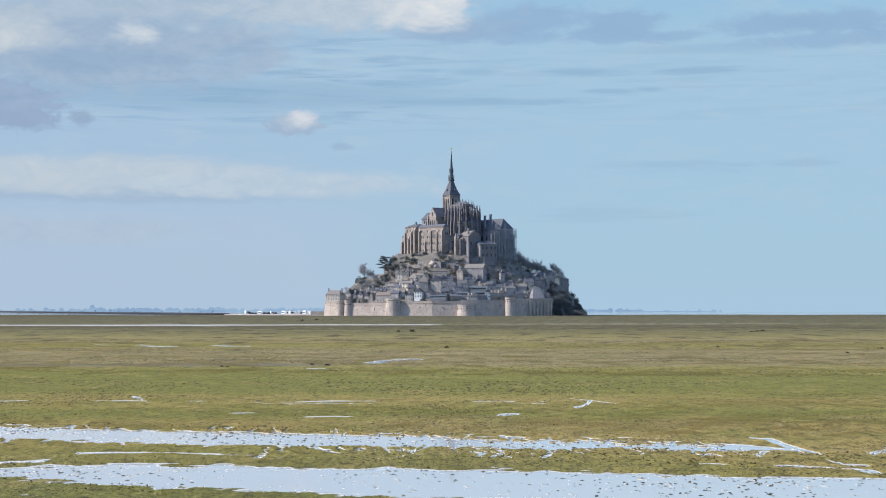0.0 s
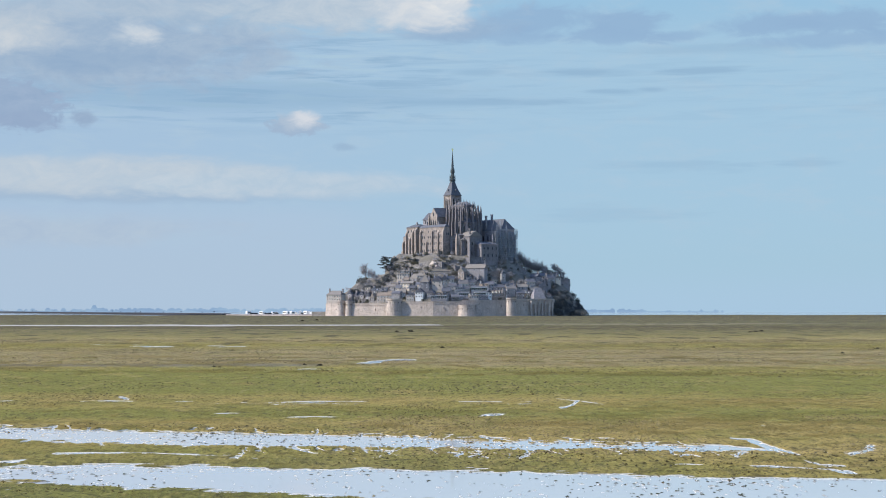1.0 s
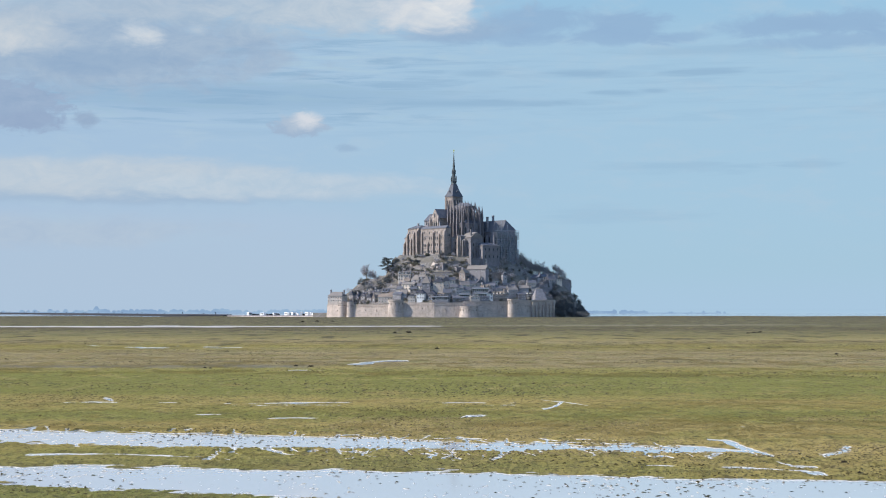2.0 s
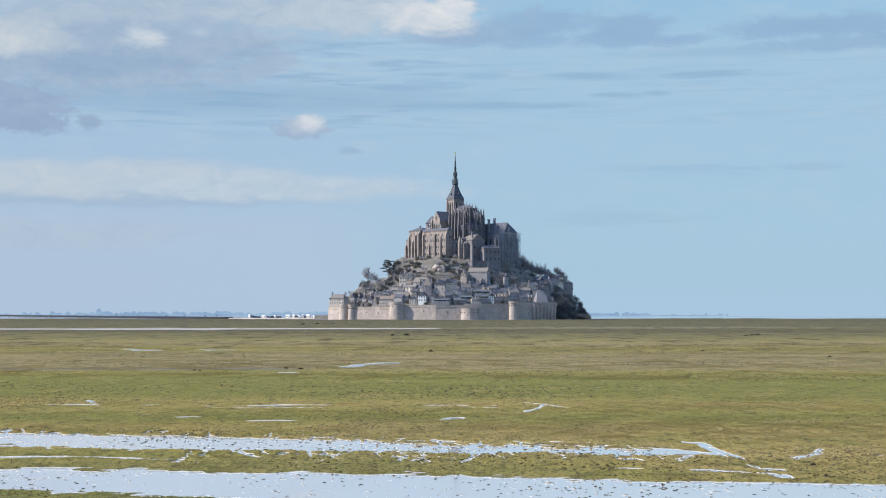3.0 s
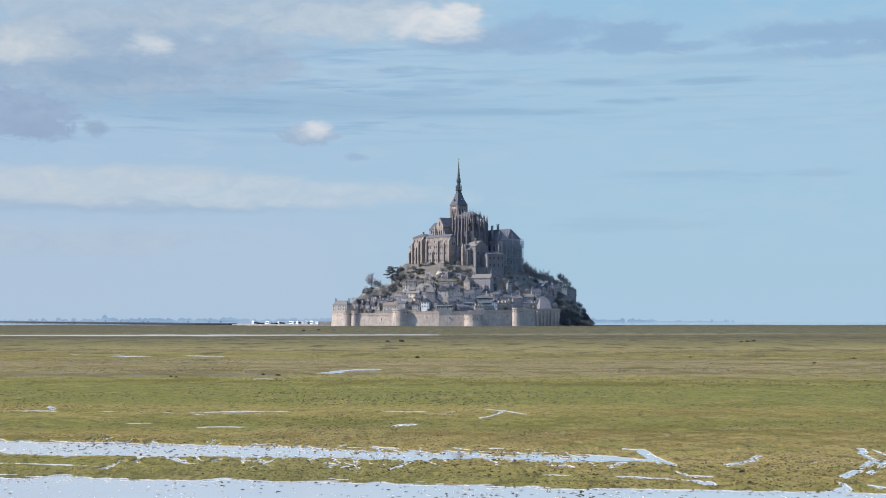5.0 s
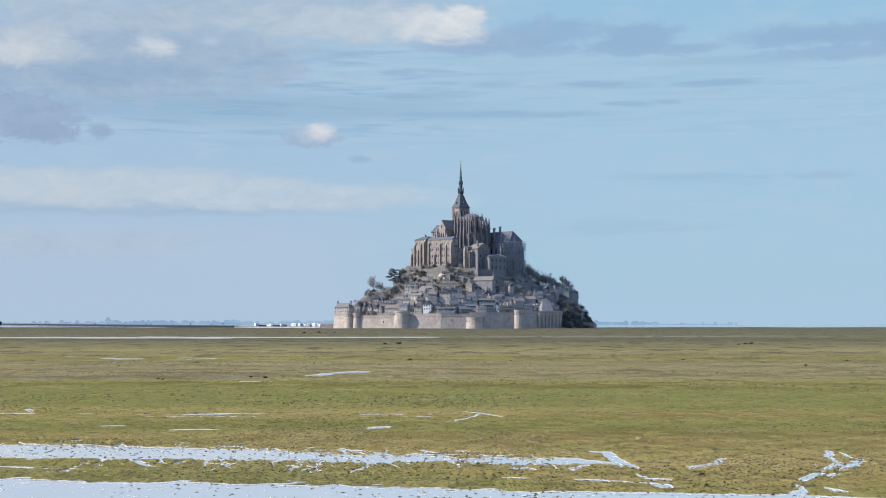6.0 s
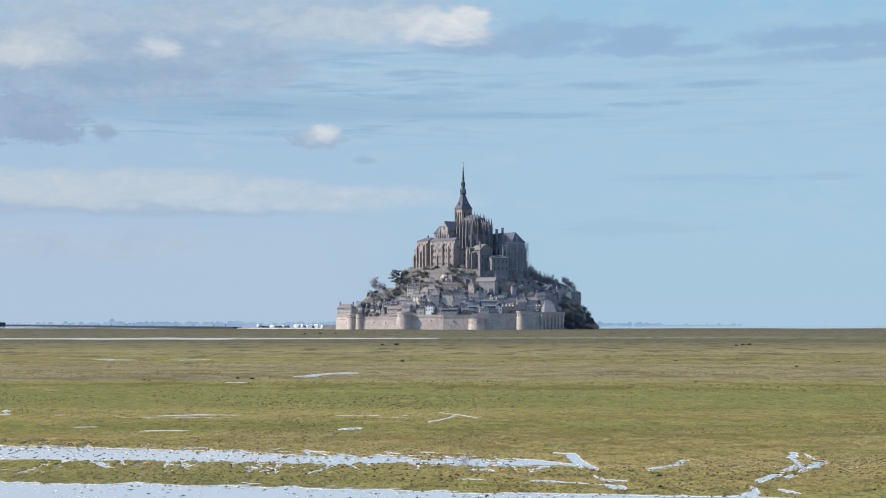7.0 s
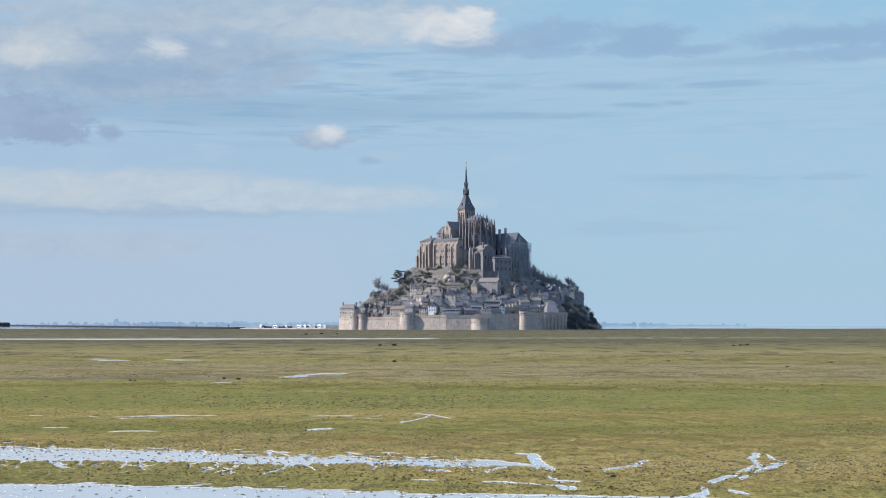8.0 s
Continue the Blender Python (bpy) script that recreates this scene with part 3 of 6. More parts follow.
def sheet(xs, ys, height):
    x, y = np.meshgrid(xs, ys)
    verts = np.stack([x, y, height(x, y)], -1).reshape(-1, 3)
    w = len(xs)
    i = (np.arange(len(ys) - 1)[:, None] * w + np.arange(w - 1)).ravel()
    return verts, np.stack([i, i + 1, i + w + 1, i + w], -1)


def make_ground():
    verts, faces, k = [], [], 0
    for xs, ys in ((np.arange(-36, 46.01, 0.12), np.arange(47, 52.01, 0.25)), (np.arange(-36, 46.01, 0.07), np.arange(52, 92.01, 0.2)), (np.arange(-36, 46.01, 0.12), np.arange(92, 118.01, 0.25)),
                   (np.arange(-90, 110.01, 0.5), np.arange(118, 340.01, 0.8)),
                   (np.arange(-700, 700.01, 10), np.r_[np.arange(340, 620, 10), np.arange(620, 690, 3), np.arange(690, 1840, 15), 1840]),
                   (np.arange(-90, 110.01, 8), np.arange(-60, 47.01, 4)),
                   (np.arange(-700, -35.9, 8), np.arange(-60, 118.01, 4)), (np.arange(46, 700, 8), np.arange(-60, 118.01, 4)),
                   (np.arange(-700, -89.9, 8), np.arange(118, 340.01, 6)), (np.arange(110, 700, 8), np.arange(118, 340.01, 6))):
        v, f = sheet(xs, ys, ground_height)
        verts.append(v), faces.append(f + k)
        k += len(v)
    ob = new("ground", quick("ground", np.concatenate(verts), np.concatenate(faces), MARSH, True))
    tagged(ob, "flat grazed salt marsh with olive turf, straw patches and shallow pools", "ground", kind="structure")


def water_paint(name, colour, ripple):
    def build(n, p):
        a, b = n.noise(n.scaled(p, 1.6, 0.5, 0), 1.0, 3), n.noise(n.scaled(p, 0.2, 0.1, 0), 1.0, 3)
        return {"Base Color": colour, "Roughness": n.range(b, 0.3, 0.7, 0.03, 0.10), "IOR": 1.33, "Specular IOR Level": 0.5, "bump": (n.math("ADD", a, b), ripple)}
    return material(name, build)


CREEK_SILT = material("wet_pale_silt", lambda n, p: {"Base Color": n.mix(n.noise(n.scaled(p, 0.03, 0.2, 0), 1.0, 4), (0.36, 0.325, 0.305, 1), (0.50, 0.46, 0.435, 1)),
                                                      "Roughness": 0.75, "Specular IOR Level": 0.08})


def make_water():
    paint = water_paint("still_pool_water", (0.45, 0.445, 0.42, 1), 0.003)
    geo = Geo().put([(-100, 44, WATER), (110, 44, WATER), (110, 330, WATER), (-100, 330, WATER)], [(0, 1, 2, 3)])
    tagged(new("pool_water", geo.mesh("pool_water", paint)), "shallow still marsh pools reflecting the pale sky", "water", kind="structure")
    geo = Geo().put([(-320, 600, WATER), (40, 600, WATER), (40, 690, WATER), (-320, 690, WATER)], [(0, 1, 2, 3)])
    tagged(new("creek_water", geo.mesh("creek_water", CREEK_SILT)), "long straight tidal creek of pale wet silt across the marsh", "water", kind="structure")
    flat = water_paint("wet_sand_flat", (0.36, 0.37, 0.38, 1), 0.002)
    geo = Geo().put([(-4000, -4500, -1.25), (4000, -4500, -1.25), (4000, 4950, -1.25), (-4000, 4950, -1.25)], [(0, 1, 2, 3)])
    tagged(new("tidal_flat", geo.mesh("tidal_flat", flat)), "wide wet tidal flat beyond the marsh", "water", kind="structure")


make_ground()
make_water()


def grass(name, label, x0, x1, y0, y1, count, tall, blades, seed, clumps, need=0.515):
    """Small tufts of grazed grass as one mesh of thin blades."""
    rng = np.random.RandomState(seed)
    x, y = rng.uniform(x0, x1, count), rng.uniform(y0, y1, count)
    keep = (x > -0.29 * y - 3) & (x < 0.24 * y + 16)      # only the stretch of marsh on which the walk looks
    keep &= wild(x * 0.8, y * 0.5, clumps, 4, 0.6) * 0.7 + wild(x * 0.4, y, 9.0, 3) * 0.3 > rng.uniform(need - 0.045, need + 0.045, count)
    x, y = x[keep], y[keep]
    z = ground_height(x, y)
    dry = z > WATER + 0.028
    x, y, z = x[dry], y[dry], z[dry]
    size = tall * (0.5 + wild(x, y, 3.5, 3)) * rng.uniform(0.6, 1.3, len(x))
    verts = []
    for _ in range(blades):
        a, lean = rng.uniform(0, 2 * np.pi, len(x)), rng.uniform(0.1, 0.9, len(x)) * size
        wide = 0.16 * size + 0.008
        bx, by = x + rng.normal(0, 0.35, len(x)) * size, y + rng.normal(0, 0.35, len(x)) * size
        dx, dy = np.cos(a), np.sin(a)
        verts.append(np.stack([np.stack([bx - dy * wide, by + dx * wide, z - 0.01], -1), np.stack([bx + dy * wide, by - dx * wide, z - 0.01], -1),
                               np.stack([bx + dx * lean, by + dy * lean, z + size], -1)], 1))
    verts = np.concatenate(verts).reshape(-1, 3)
    data = quick(name, verts, np.arange(len(verts)).reshape(-1, 3), BLADES)
    data.normals_split_custom_set_from_vertices(np.tile((-0.1, -0.25, 0.96), (len(verts), 1)))    # turf lets the light through
    ob = new(name, data)
    tagged(ob, label, "grass", kind="stuff")


grass("marsh_grass", "short olive and straw-coloured tufts of grazed marsh grass", -32, 46, 48, 112, 330000, 0.03, 4, 3, 0.55)
grass("distant_marsh_grass", "short dull tufts of marsh grass farther off", -90, 100, 112, 340, 450000, 0.042, 3, 4, 1.6)
grass("straw_tussocks", "dry straw-coloured tussocks standing in ragged drifts", -60, 75, 150, 215, 160000, 0.08, 4, 5, 2.0, 0.57)
grass("far_tussocks", "dull tussocks in ragged drifts far out on the marsh", -100, 100, 215, 335, 120000, 0.09, 3, 6, 3.0, 0.57)
grass("bank_tussocks", "yellowed tussocks on the trodden bank by the water", -30, 44, 78, 92, 60000, 0.036, 5, 7, 1.1, 0.56)


def clod(x, y, wide, high, seed):
    """A torn lump of dark turf."""
    bm = bmesh.new()
    bmesh.ops.create_icosphere(bm, subdivisions=3, radius=1.0)
    for v in bm.verts:
        k = 0.7 + 0.55 * noise.noise(v.co * 1.6 + Vector((seed, 0, 0))) + 0.35 * noise.noise(v.co * 4.0 + Vector((0, seed, 0)))
        v.co = Vector((v.co.x * wide * k, v.co.y * wide * 0.8 * k, max(v.co.z, -0.2) * high * k))
    data = bpy.data.meshes.new("turf_clod")
    bm.to_mesh(data)
    bm.free()
    data.materials.append(CLOD)
    ob = new("turf_clod", data)
    ob.matrix_world = pose(x, y, float(ground_height(np.array(x), np.array(y))) + 0.02)
    tagged(ob, "torn lump of dark mud and turf on the marsh", "clod", "lumps of turf on the marsh")


CLOD = plain("dark_turf", (0.055, 0.048, 0.034), 0.95, 0, 0.5, 6, 0.05)


def lumps(name, label, x0, x1, y0, y1, count, size, seed, need, paint=None, pond=False):
    """Small trodden lumps of turf and mud in ragged drifts, as one mesh."""
    rng = np.random.RandomState(seed)
    x, y = rng.uniform(x0, x1, count), rng.uniform(y0, y1, count)
    keep = (x > -0.29 * y - 3) & (x < 0.24 * y + 16)
    keep &= wild(x * 0.5 + 60, y * 0.5, 4.0, 4, 0.6) * 0.6 + wild(x * 0.25, y + 50, 12.0, 3) * 0.4 > rng.uniform(need - 0.05, need + 0.08, count)
    x, y = x[keep], y[keep]
    z = ground_height(x, y)
    if pond:        # only where water stands, rising from it
        x, y = x[z < WATER - 0.012], y[z < WATER - 0.012]
        z = np.full(len(x), WATER)
        size = size * 0.8
    k = len(x)
    wide, high = size * rng.uniform(0.5, 1.6, k) ** 1.5, size * rng.uniform(0.3, 0.75, k) * (0.45 if pond else 1.0)
    rows = []
    for i in range(5):
        a = 2 * np.pi * i / 5 + rng.uniform(-0.4, 0.4, k)
        r = wide * rng.uniform(0.7, 1.3, k)
        rows.append(np.stack([x + np.cos(a) * r, y + np.sin(a) * r, z - 0.02], -1))
    rows.append(np.stack([x + rng.normal(0, 0.25, k) * wide, y + rng.normal(0, 0.25, k) * wide, z + high], -1))
    verts = np.stack(rows, 1).reshape(-1, 3)
    base = np.arange(k)[:, None, None] * 6
    faces = (base + np.array([(i, (i + 1) % 5, 5) for i in range(5)])[None]).reshape(-1, 3)
    tagged(new(name, quick(name, verts, faces, paint or LUMP, True)), label, "turf", kind="stuff")


LUMP = plain("trodden_turf", (0.10, 0.084, 0.05), 0.95, 0, 0.55, 3, 0.05)
SOD = plain("dark_churned_sod", (0.075, 0.056, 0.02), 0.95, 0, 0.5, 4, 0.05)
DROWNED = plain("drowned_grass", (0.05, 0.052, 0.028), 0.9, 0, 0.5, 5, 0.1)
DRY_LUMP = plain("dry_trodden_turf", (0.31, 0.235, 0.11), 0.95, 0, 0.6, 5, 0.05)
lumps("trodden_lumps", "small trodden lumps of mud and turf on the marsh", -32, 46, 48, 120, 30000, 0.05, 8, 0.52)
lumps("hoof_churned_turf", "dark hoof-churned sods scattered over the marsh", -32, 46, 48, 125, 13000, 0.075, 14, 0.53, SOD)
lumps("distant_sods", "dark sods scattered over the farther marsh", -90, 100, 125, 330, 9000, 0.12, 15, 0.55, SOD)
lumps("bank_lumps", "straw-brown trodden lumps along the bank of the pools", -4, 46, 69, 94, 26000, 0.06, 12, 0.50, DRY_LUMP)
lumps("distant_trodden_lumps", "small dark trodden lumps of turf farther off", -90, 100, 120, 340, 60000, 0.085, 9, 0.53)
lumps("water_tufts", "small dark tufts of drowned grass standing in the pools", -26, 40, 52, 86, 6500, 0.12, 16, 0.51, DROWNED, True)
clod(-14.5, 179.6, 0.28, 0.18, 1)
clod(-12.8, 177.8, 0.33, 0.22, 2)
clod(-7.5, 134.4, 0.09, 0.06, 3)
clod(-23.2, 174.2, 0.19, 0.13, 4)
clod(-22.4, 172.5, 0.17, 0.11, 5)
clod(-21.5, 87.0, 0.07, 0.05, 6)
clod(-13.2, 127.5, 0.08, 0.05, 7)
clod(-0.9, 258.8, 0.44, 0.29, 8)
clod(-4.1, 234.2, 0.17, 0.11, 9)
clod(17.3, 66.2, 0.12, 0.08, 10)
clod(16.9, 61.9, 0.09, 0.06, 11)
clod(24.1, 60.4, 0.08, 0.05, 12)
clod(-77.1, 873.0, 1.10, 0.72, 13)
clod(-73.6, 918.4, 1.38, 0.90, 14)
clod(-65.5, 918.5, 0.99, 0.65, 15)
clod(79.2, 451.0, 0.66, 0.43, 16)
clod(75.8, 439.7, 0.55, 0.36, 17)
clod(82.7, 462.8, 0.66, 0.43, 18)
clod(52.4, 229.0, 0.28, 0.18, 19)
clod(-10.8, 450.3, 0.88, 0.58, 20)
clod(-14.5, 450.3, 0.66, 0.43, 21)
clod(40.4, 263.0, 0.28, 0.18, 22)
clod(63.5, 255.6, 0.28, 0.18, 23)
clod(14.1, 255.2, 0.22, 0.14, 24)

# ---- the mount ----
MOUNT = pose(-3.5, 1613, 0)


def hill(x, y):
    """The rock's height over the marsh, round the crossing tower; y grows away from the walk."""
    wide = np.where(x > 0, 119.0, 112.0)
    deep = np.where(y < 0, 97.0, 115.0)
    r = np.sqrt((x / wide) ** 2 + (y / deep) ** 2)
    z = np.interp(r, [0, 0.36, 0.46, 0.56, 0.70, 0.84, 0.93, 0.985, 1.02, 1.2], [58, 57.5, 54, 44, 29, 18, 11, 4, -1, -3])
    z = z + 18 * np.exp(-((x - 98) / 17) ** 2 - ((y - 2) / 30) ** 2)                     # eastern spur
    z = z + 7 * np.exp(-((x + 55) / 8) ** 2 - ((y + 14) / 22) ** 2)                       # shoulder under the western lodgings
    z = np.minimum(z, np.interp(-x, [44, 50, 55, 59, 63, 74, 86, 97, 104, 112], [90, 58, 53, 45, 37, 35, 33, 24, 15, 2]))
    shelf = np.interp(-x, [46, 54, 84, 92, 102, 110], [0, 35, 32.5, 26, 19, 4])             # garden shelf in the west
    z = np.maximum(z, shelf * np.clip((44 + y) / 8, 0, 1) * np.clip((30 - y) / 10, 0, 1))
    rocky = (wild(x + 300, y + 300, 26, 5, 0.6) - 0.5) * 9
    return z + rocky * np.clip((1 - r) * 5, 0, 1) * np.clip((r - 0.3) * 6, 0, 1)


def top_of(x, y):
    return float(hill(np.array(float(x)), np.array(float(y))))


def make_hill():
    v, f = sheet(np.arange(-128, 132.01, 1.6), np.arange(-120, 126.01, 1.6), hill)
    ob = new("rock_mount", quick("rock_mount", v, f, ROCK))
    ob.matrix_world = MOUNT
    tagged(ob, "steep granite mount with scrub between walls and houses", "hill", kind="structure")


make_hill()


def thing(name, label, category, m, group="", kind=""):
    ob = new(name)
    ob.empty_display_size = 2
    ob.matrix_world = m
    return tagged(ob, label, category, group, kind)


ABBEY = MOUNT @ pose(0, 0, 0, 0, 0, -53.13)      # x to the abbey's east, y to its north


def lancet(parent, m, wide, high, paint=None, name="window", deep=0.25):
    """A pointed window: stone jamb ring and a dark pane set back in it. m: middle of the sill, x along the wall, -y outwards."""
    w, d = wide / 2, deep
    arch = [(-w, 0), (w, 0), (w, high * 0.72), (w * 0.62, high * 0.9), (0, high), (-w * 0.62, high * 0.9), (-w, high * 0.72)]
    k = len(arch)
    geo = Geo().put([(x, -0.06, z) for x, z in arch] + [(x, d, z) for x, z in arch], [tuple(range(k))] + [(i, k + i, k + (i + 1) % k, (i + 1) % k) for i in range(k)], m)
    pane = part(name, geo, paint or DARK_GLASS, parent)
    rim = [(x * 1.22, z + (0.12 * high if z > high * 0.5 else -0.1) * 0.4) for x, z in arch]
    geo = Geo().put([(x, -0.1, z) for x, z in arch] + [(x, -0.1, z) for x, z in rim] + [(x, 0.1, z) for x, z in rim],
                    [(i, (i + 1) % k, k + (i + 1) % k, k + i) for i in range(k)] + [(k + i, k + (i + 1) % k, 2 * k + (i + 1) % k, 2 * k + i) for i in range(k)], m)
    part("window_frame", geo, STONE_GREY, pane)
    return pane


def side(x, y, z, turn):
    """A wall's frame at a point: x along the wall, -y outwards. turn 0 faces south (-y), 90 faces east."""
    return pose(x, y, z, 0, 0, turn)


def pinnacle(geo, x, y, z0, z1, z2, r):
    """A square shaft with a small cap and a steep spirelet."""
    geo.drum(x, y, z0, z1, r, r * 0.92, 4, math.pi / 4)
    geo.drum(x, y, z1, z1 + 0.4, r * 1.25, r * 1.25, 4, math.pi / 4)
    geo.drum(x, y, z1 + 0.4, z2, r * 0.95, 0.03, 4, math.pi / 4)


def make_church():
    church = thing("abbey_church", "dark granite abbey church with a pinnacled choir and slender spire", "church", ABBEY)
    # crossing tower
    tower = part("crossing_tower", Geo().box(-5.3, 5.3, -5.3, 5.3, 70, 111.6).box(-5.6, 5.6, -5.6, 5.6, 98.4, 99.2).box(-5.8, 5.8, -5.8, 5.8, 111.6, 112.6), STONE_WARM, church)
    geo = Geo()
    for sx in (-1, 1):
        for sy in (-1, 1):
            geo.box(sx * 5.3 - 0.7, sx * 5.3 + 0.7, sy * 5.3 - 0.7, sy * 5.3 + 0.7, 75, 111.6, taper=0.05)
    part("corner_buttress", geo, STONE_WARM, tower)
    for turn in (0, 90, 180, 270):
        for k in (-1, 0, 1):
            lancet(tower, pose(0, 0, 0, 0, 0, turn) @ side(k * 2.9, -5.3, 100.4, 0), 1.7, 9.2, OPENING, "bell_opening")
        for k in (-1.5, 1.5):
            lancet(tower, pose(0, 0, 0, 0, 0, turn) @ side(k, -5.3, 92.4, 0), 1.3, 4.4, OPENING, "bell_opening")
    q = math.pi / 4
    roof = part("tower_roof", Geo().drum(0, 0, 112.3, 113.2, 8.7, 8.5, 4, q).drum(0, 0, 113.2, 118.2, 8.3, 5.3, 4, q).drum(0, 0, 118.2, 124.6, 5.3, 2.7, 4, q), LEAD, church)
    for turn in (0, 90, 180, 270):
        m = pose(0, 0, 0, 0, 0, turn)
        part("roof_dormer", Geo().box(-0.6, 0.6, -5.0, -3.2, 115.4, 117.0, m).gable(-1.4, 1.4, -0.8, 0.8, 117.0, 118.2, 0, m @ pose(0, -4.2, 0, 0, 0, 90)), LEAD, roof)
    geo = Geo().drum(0, 0, 124.4, 126.6, 2.6, 2.1, 8).drum(0, 0, 126.6, 127.3, 2.9, 2.9, 8).drum(0, 0, 127.3, 134.0, 1.75, 1.55, 8).drum(0, 0, 134, 134.7, 2.0, 2.0, 8)
    lantern = part("lantern", geo, COPPER, church)
    for k in range(8):
        a = math.pi / 8 + k * math.pi / 4
        geo = Geo()
        pinnacle(geo, 2.5 * math.cos(a), 2.5 * math.sin(a), 126.0, 129.6, 132.4, 0.36)
        part("pinnacle", geo, COPPER, lantern)
        geo = Geo()
        pinnacle(geo, 1.75 * math.cos(a), 1.75 * math.sin(a), 134.0, 136.0, 138.2, 0.22)
        part("pinnacle", geo, COPPER, lantern)
    spire = part("spire", Geo().drum(0, 0, 134.6, 154.2, 1.5, 0.16, 8).drum(0, 0, 141.0, 141.5, 1.25, 1.2, 8).drum(0, 0, 146.5, 146.9, 0.85, 0.8, 8), COPPER, church)
    part("gilded_statue", Geo().drum(0, 0, 154.1, 154.8, 0.4, 0.4, 8).drum(0, 0, 154.8, 156.4, 0.55, 0.32, 7).drum(0, 0, 156.4, 157.1, 0.28, 0.18, 7).box(-0.12, 0.12, -1.0, 1.0, 155.5, 156.7, taper=0.05),
         GILT, spire, "gilded statue on the spire's tip")
    # nave and its aisles, to the west
    part("nave_wall", Geo().box(-38, -5, -6.6, 6.6, 66, 91), STONE_GREY, church)
    part("nave_roof", Geo().gable(-38.6, -5, -7.2, 7.2, 91, 98), SLATE, church)
    for s in (-1, 1):
        part("aisle_wall", Geo().box(-38, -6, min(s * 6.6, s * 11.5), max(s * 6.6, s * 11.5), 66, 83), STONE_GREY, church)
        part("aisle_roof", Geo().put([(-38.4, s * 12, 82.9), (-6, s * 12, 82.9), (-6, s * 6.5, 86), (-38.4, s * 6.5, 86), (-38.4, s * 6.5, 82.9), (-6, s * 6.5, 82.9)],
                                     [(0, 1, 2, 3), (0, 3, 4), (1, 5, 2), (3, 2, 5, 4), (0, 4, 5, 1)]), SLATE, church)
    for k in range(6):
        lancet(church, side(-34 + 5 * k, -6.6, 87, 0), 1.6, 3.4)
    # south and north arms of the crossing
    for s in (-1, 1):
        m = pose(0, 0, 0, 0, 0, 0 if s < 0 else 180)
        part("transept_wall", Geo().box(-6.2, 6.2, -22, -5, 66, 91.6, m).put([(-6.2, -22, 91.6), (6.2, -22, 91.6), (0, -22, 100.2), (-6.2, -21.2, 91.6), (6.2, -21.2, 91.6), (0, -21.2, 100.2)],
                                                                           [(0, 1, 2), (5, 4, 3), (1, 4, 5, 2), (3, 0, 2, 5)], m), STONE_WARM, church)
        part("transept_roof", Geo().gable(-21.4, -4, -6.8, 6.8, 91.5, 100.4, 0, m @ pose(0, 0, 0, 0, 0, 90)), SLATE, church)
        for k in (-3, 0, 3):
            lancet(church, m @ side(k, -22, 80, 0), 1.7, 9)
        lancet(church, m @ side(0, -22, 92.5, 0), 1.3, 3.6)
        for k in (-6.2, 6.2):
            part("buttress", Geo().box(k - 0.9, k + 0.9, -23.4, -21.5, 62, 90, m, 0.12).drum(k, -22.4, 90, 94.5, 1.2, 0.1, 4, q, m), STONE_WARM, church)
    # choir: high vessel with its rounded end, ring of chapels, piers, flyers
    cx = 23.0
    high = [(5, -6.2), (cx, -6.2)] + [(cx + 6.2 * math.cos(a), 6.2 * math.sin(a)) for a in (-1.05, -0.52, 0, 0.52, 1.05)] + [(cx, 6.2), (5, 6.2)]
    low = [(5, -12.2), (cx, -12.2)] + [(cx + 12.2 * math.cos(a), 12.2 * math.sin(a)) for a in (-1.18, -0.79, -0.39, 0, 0.39, 0.79, 1.18)] + [(cx, 12.2), (5, 12.2)]
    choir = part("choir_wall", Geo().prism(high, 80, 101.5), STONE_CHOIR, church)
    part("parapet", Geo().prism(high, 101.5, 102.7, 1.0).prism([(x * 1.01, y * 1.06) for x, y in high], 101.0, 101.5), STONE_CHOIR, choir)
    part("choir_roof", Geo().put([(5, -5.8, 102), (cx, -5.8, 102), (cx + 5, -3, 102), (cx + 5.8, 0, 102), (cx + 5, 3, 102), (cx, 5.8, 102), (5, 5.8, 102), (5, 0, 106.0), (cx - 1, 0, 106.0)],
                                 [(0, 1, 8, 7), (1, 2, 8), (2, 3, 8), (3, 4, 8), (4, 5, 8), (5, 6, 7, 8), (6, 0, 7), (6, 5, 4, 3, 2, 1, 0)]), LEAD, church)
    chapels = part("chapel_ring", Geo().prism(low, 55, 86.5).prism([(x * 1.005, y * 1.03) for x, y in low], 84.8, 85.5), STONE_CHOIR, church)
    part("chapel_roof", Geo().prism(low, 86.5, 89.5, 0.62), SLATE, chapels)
    posts = [(9, -1), (13.6, -1), (18.2, -1), (9, 1), (13.6, 1), (18.2, 1)]
    spots = [(x, s * 13.2, x, s * 6.2, -90 if s < 0 else 90) for x, s in posts]
    for a in (-90, -64, -38, -13, 13, 38, 64, 90):
        c, s = math.cos(radians(a)), math.sin(radians(a))
        spots.append((cx + 12.6 * c, 12.9 * s, cx + 6.2 * c, 6.2 * s, a))
    for x, y, ix, iy, a in spots:
        m = pose(x, y, 0, 0, 0, a)
        geo = Geo().box(-1.6, 1.4, -0.75, 0.75, 52, 87, m, 0.1).box(-1.3, 0.9, -0.65, 0.65, 87, 95.5, m, 0.06)
        fall = (x - 14) * 0.17       # the piers step down round the end
        pinnacle(geo, x, y, 95.4, 99.4 - fall, 105.2 - fall, 0.75)
        pier = part("buttress_pier", geo, STONE_CHOIR, church)
        mx, my = x + (ix - x) * 0.5, y + (iy - y) * 0.5
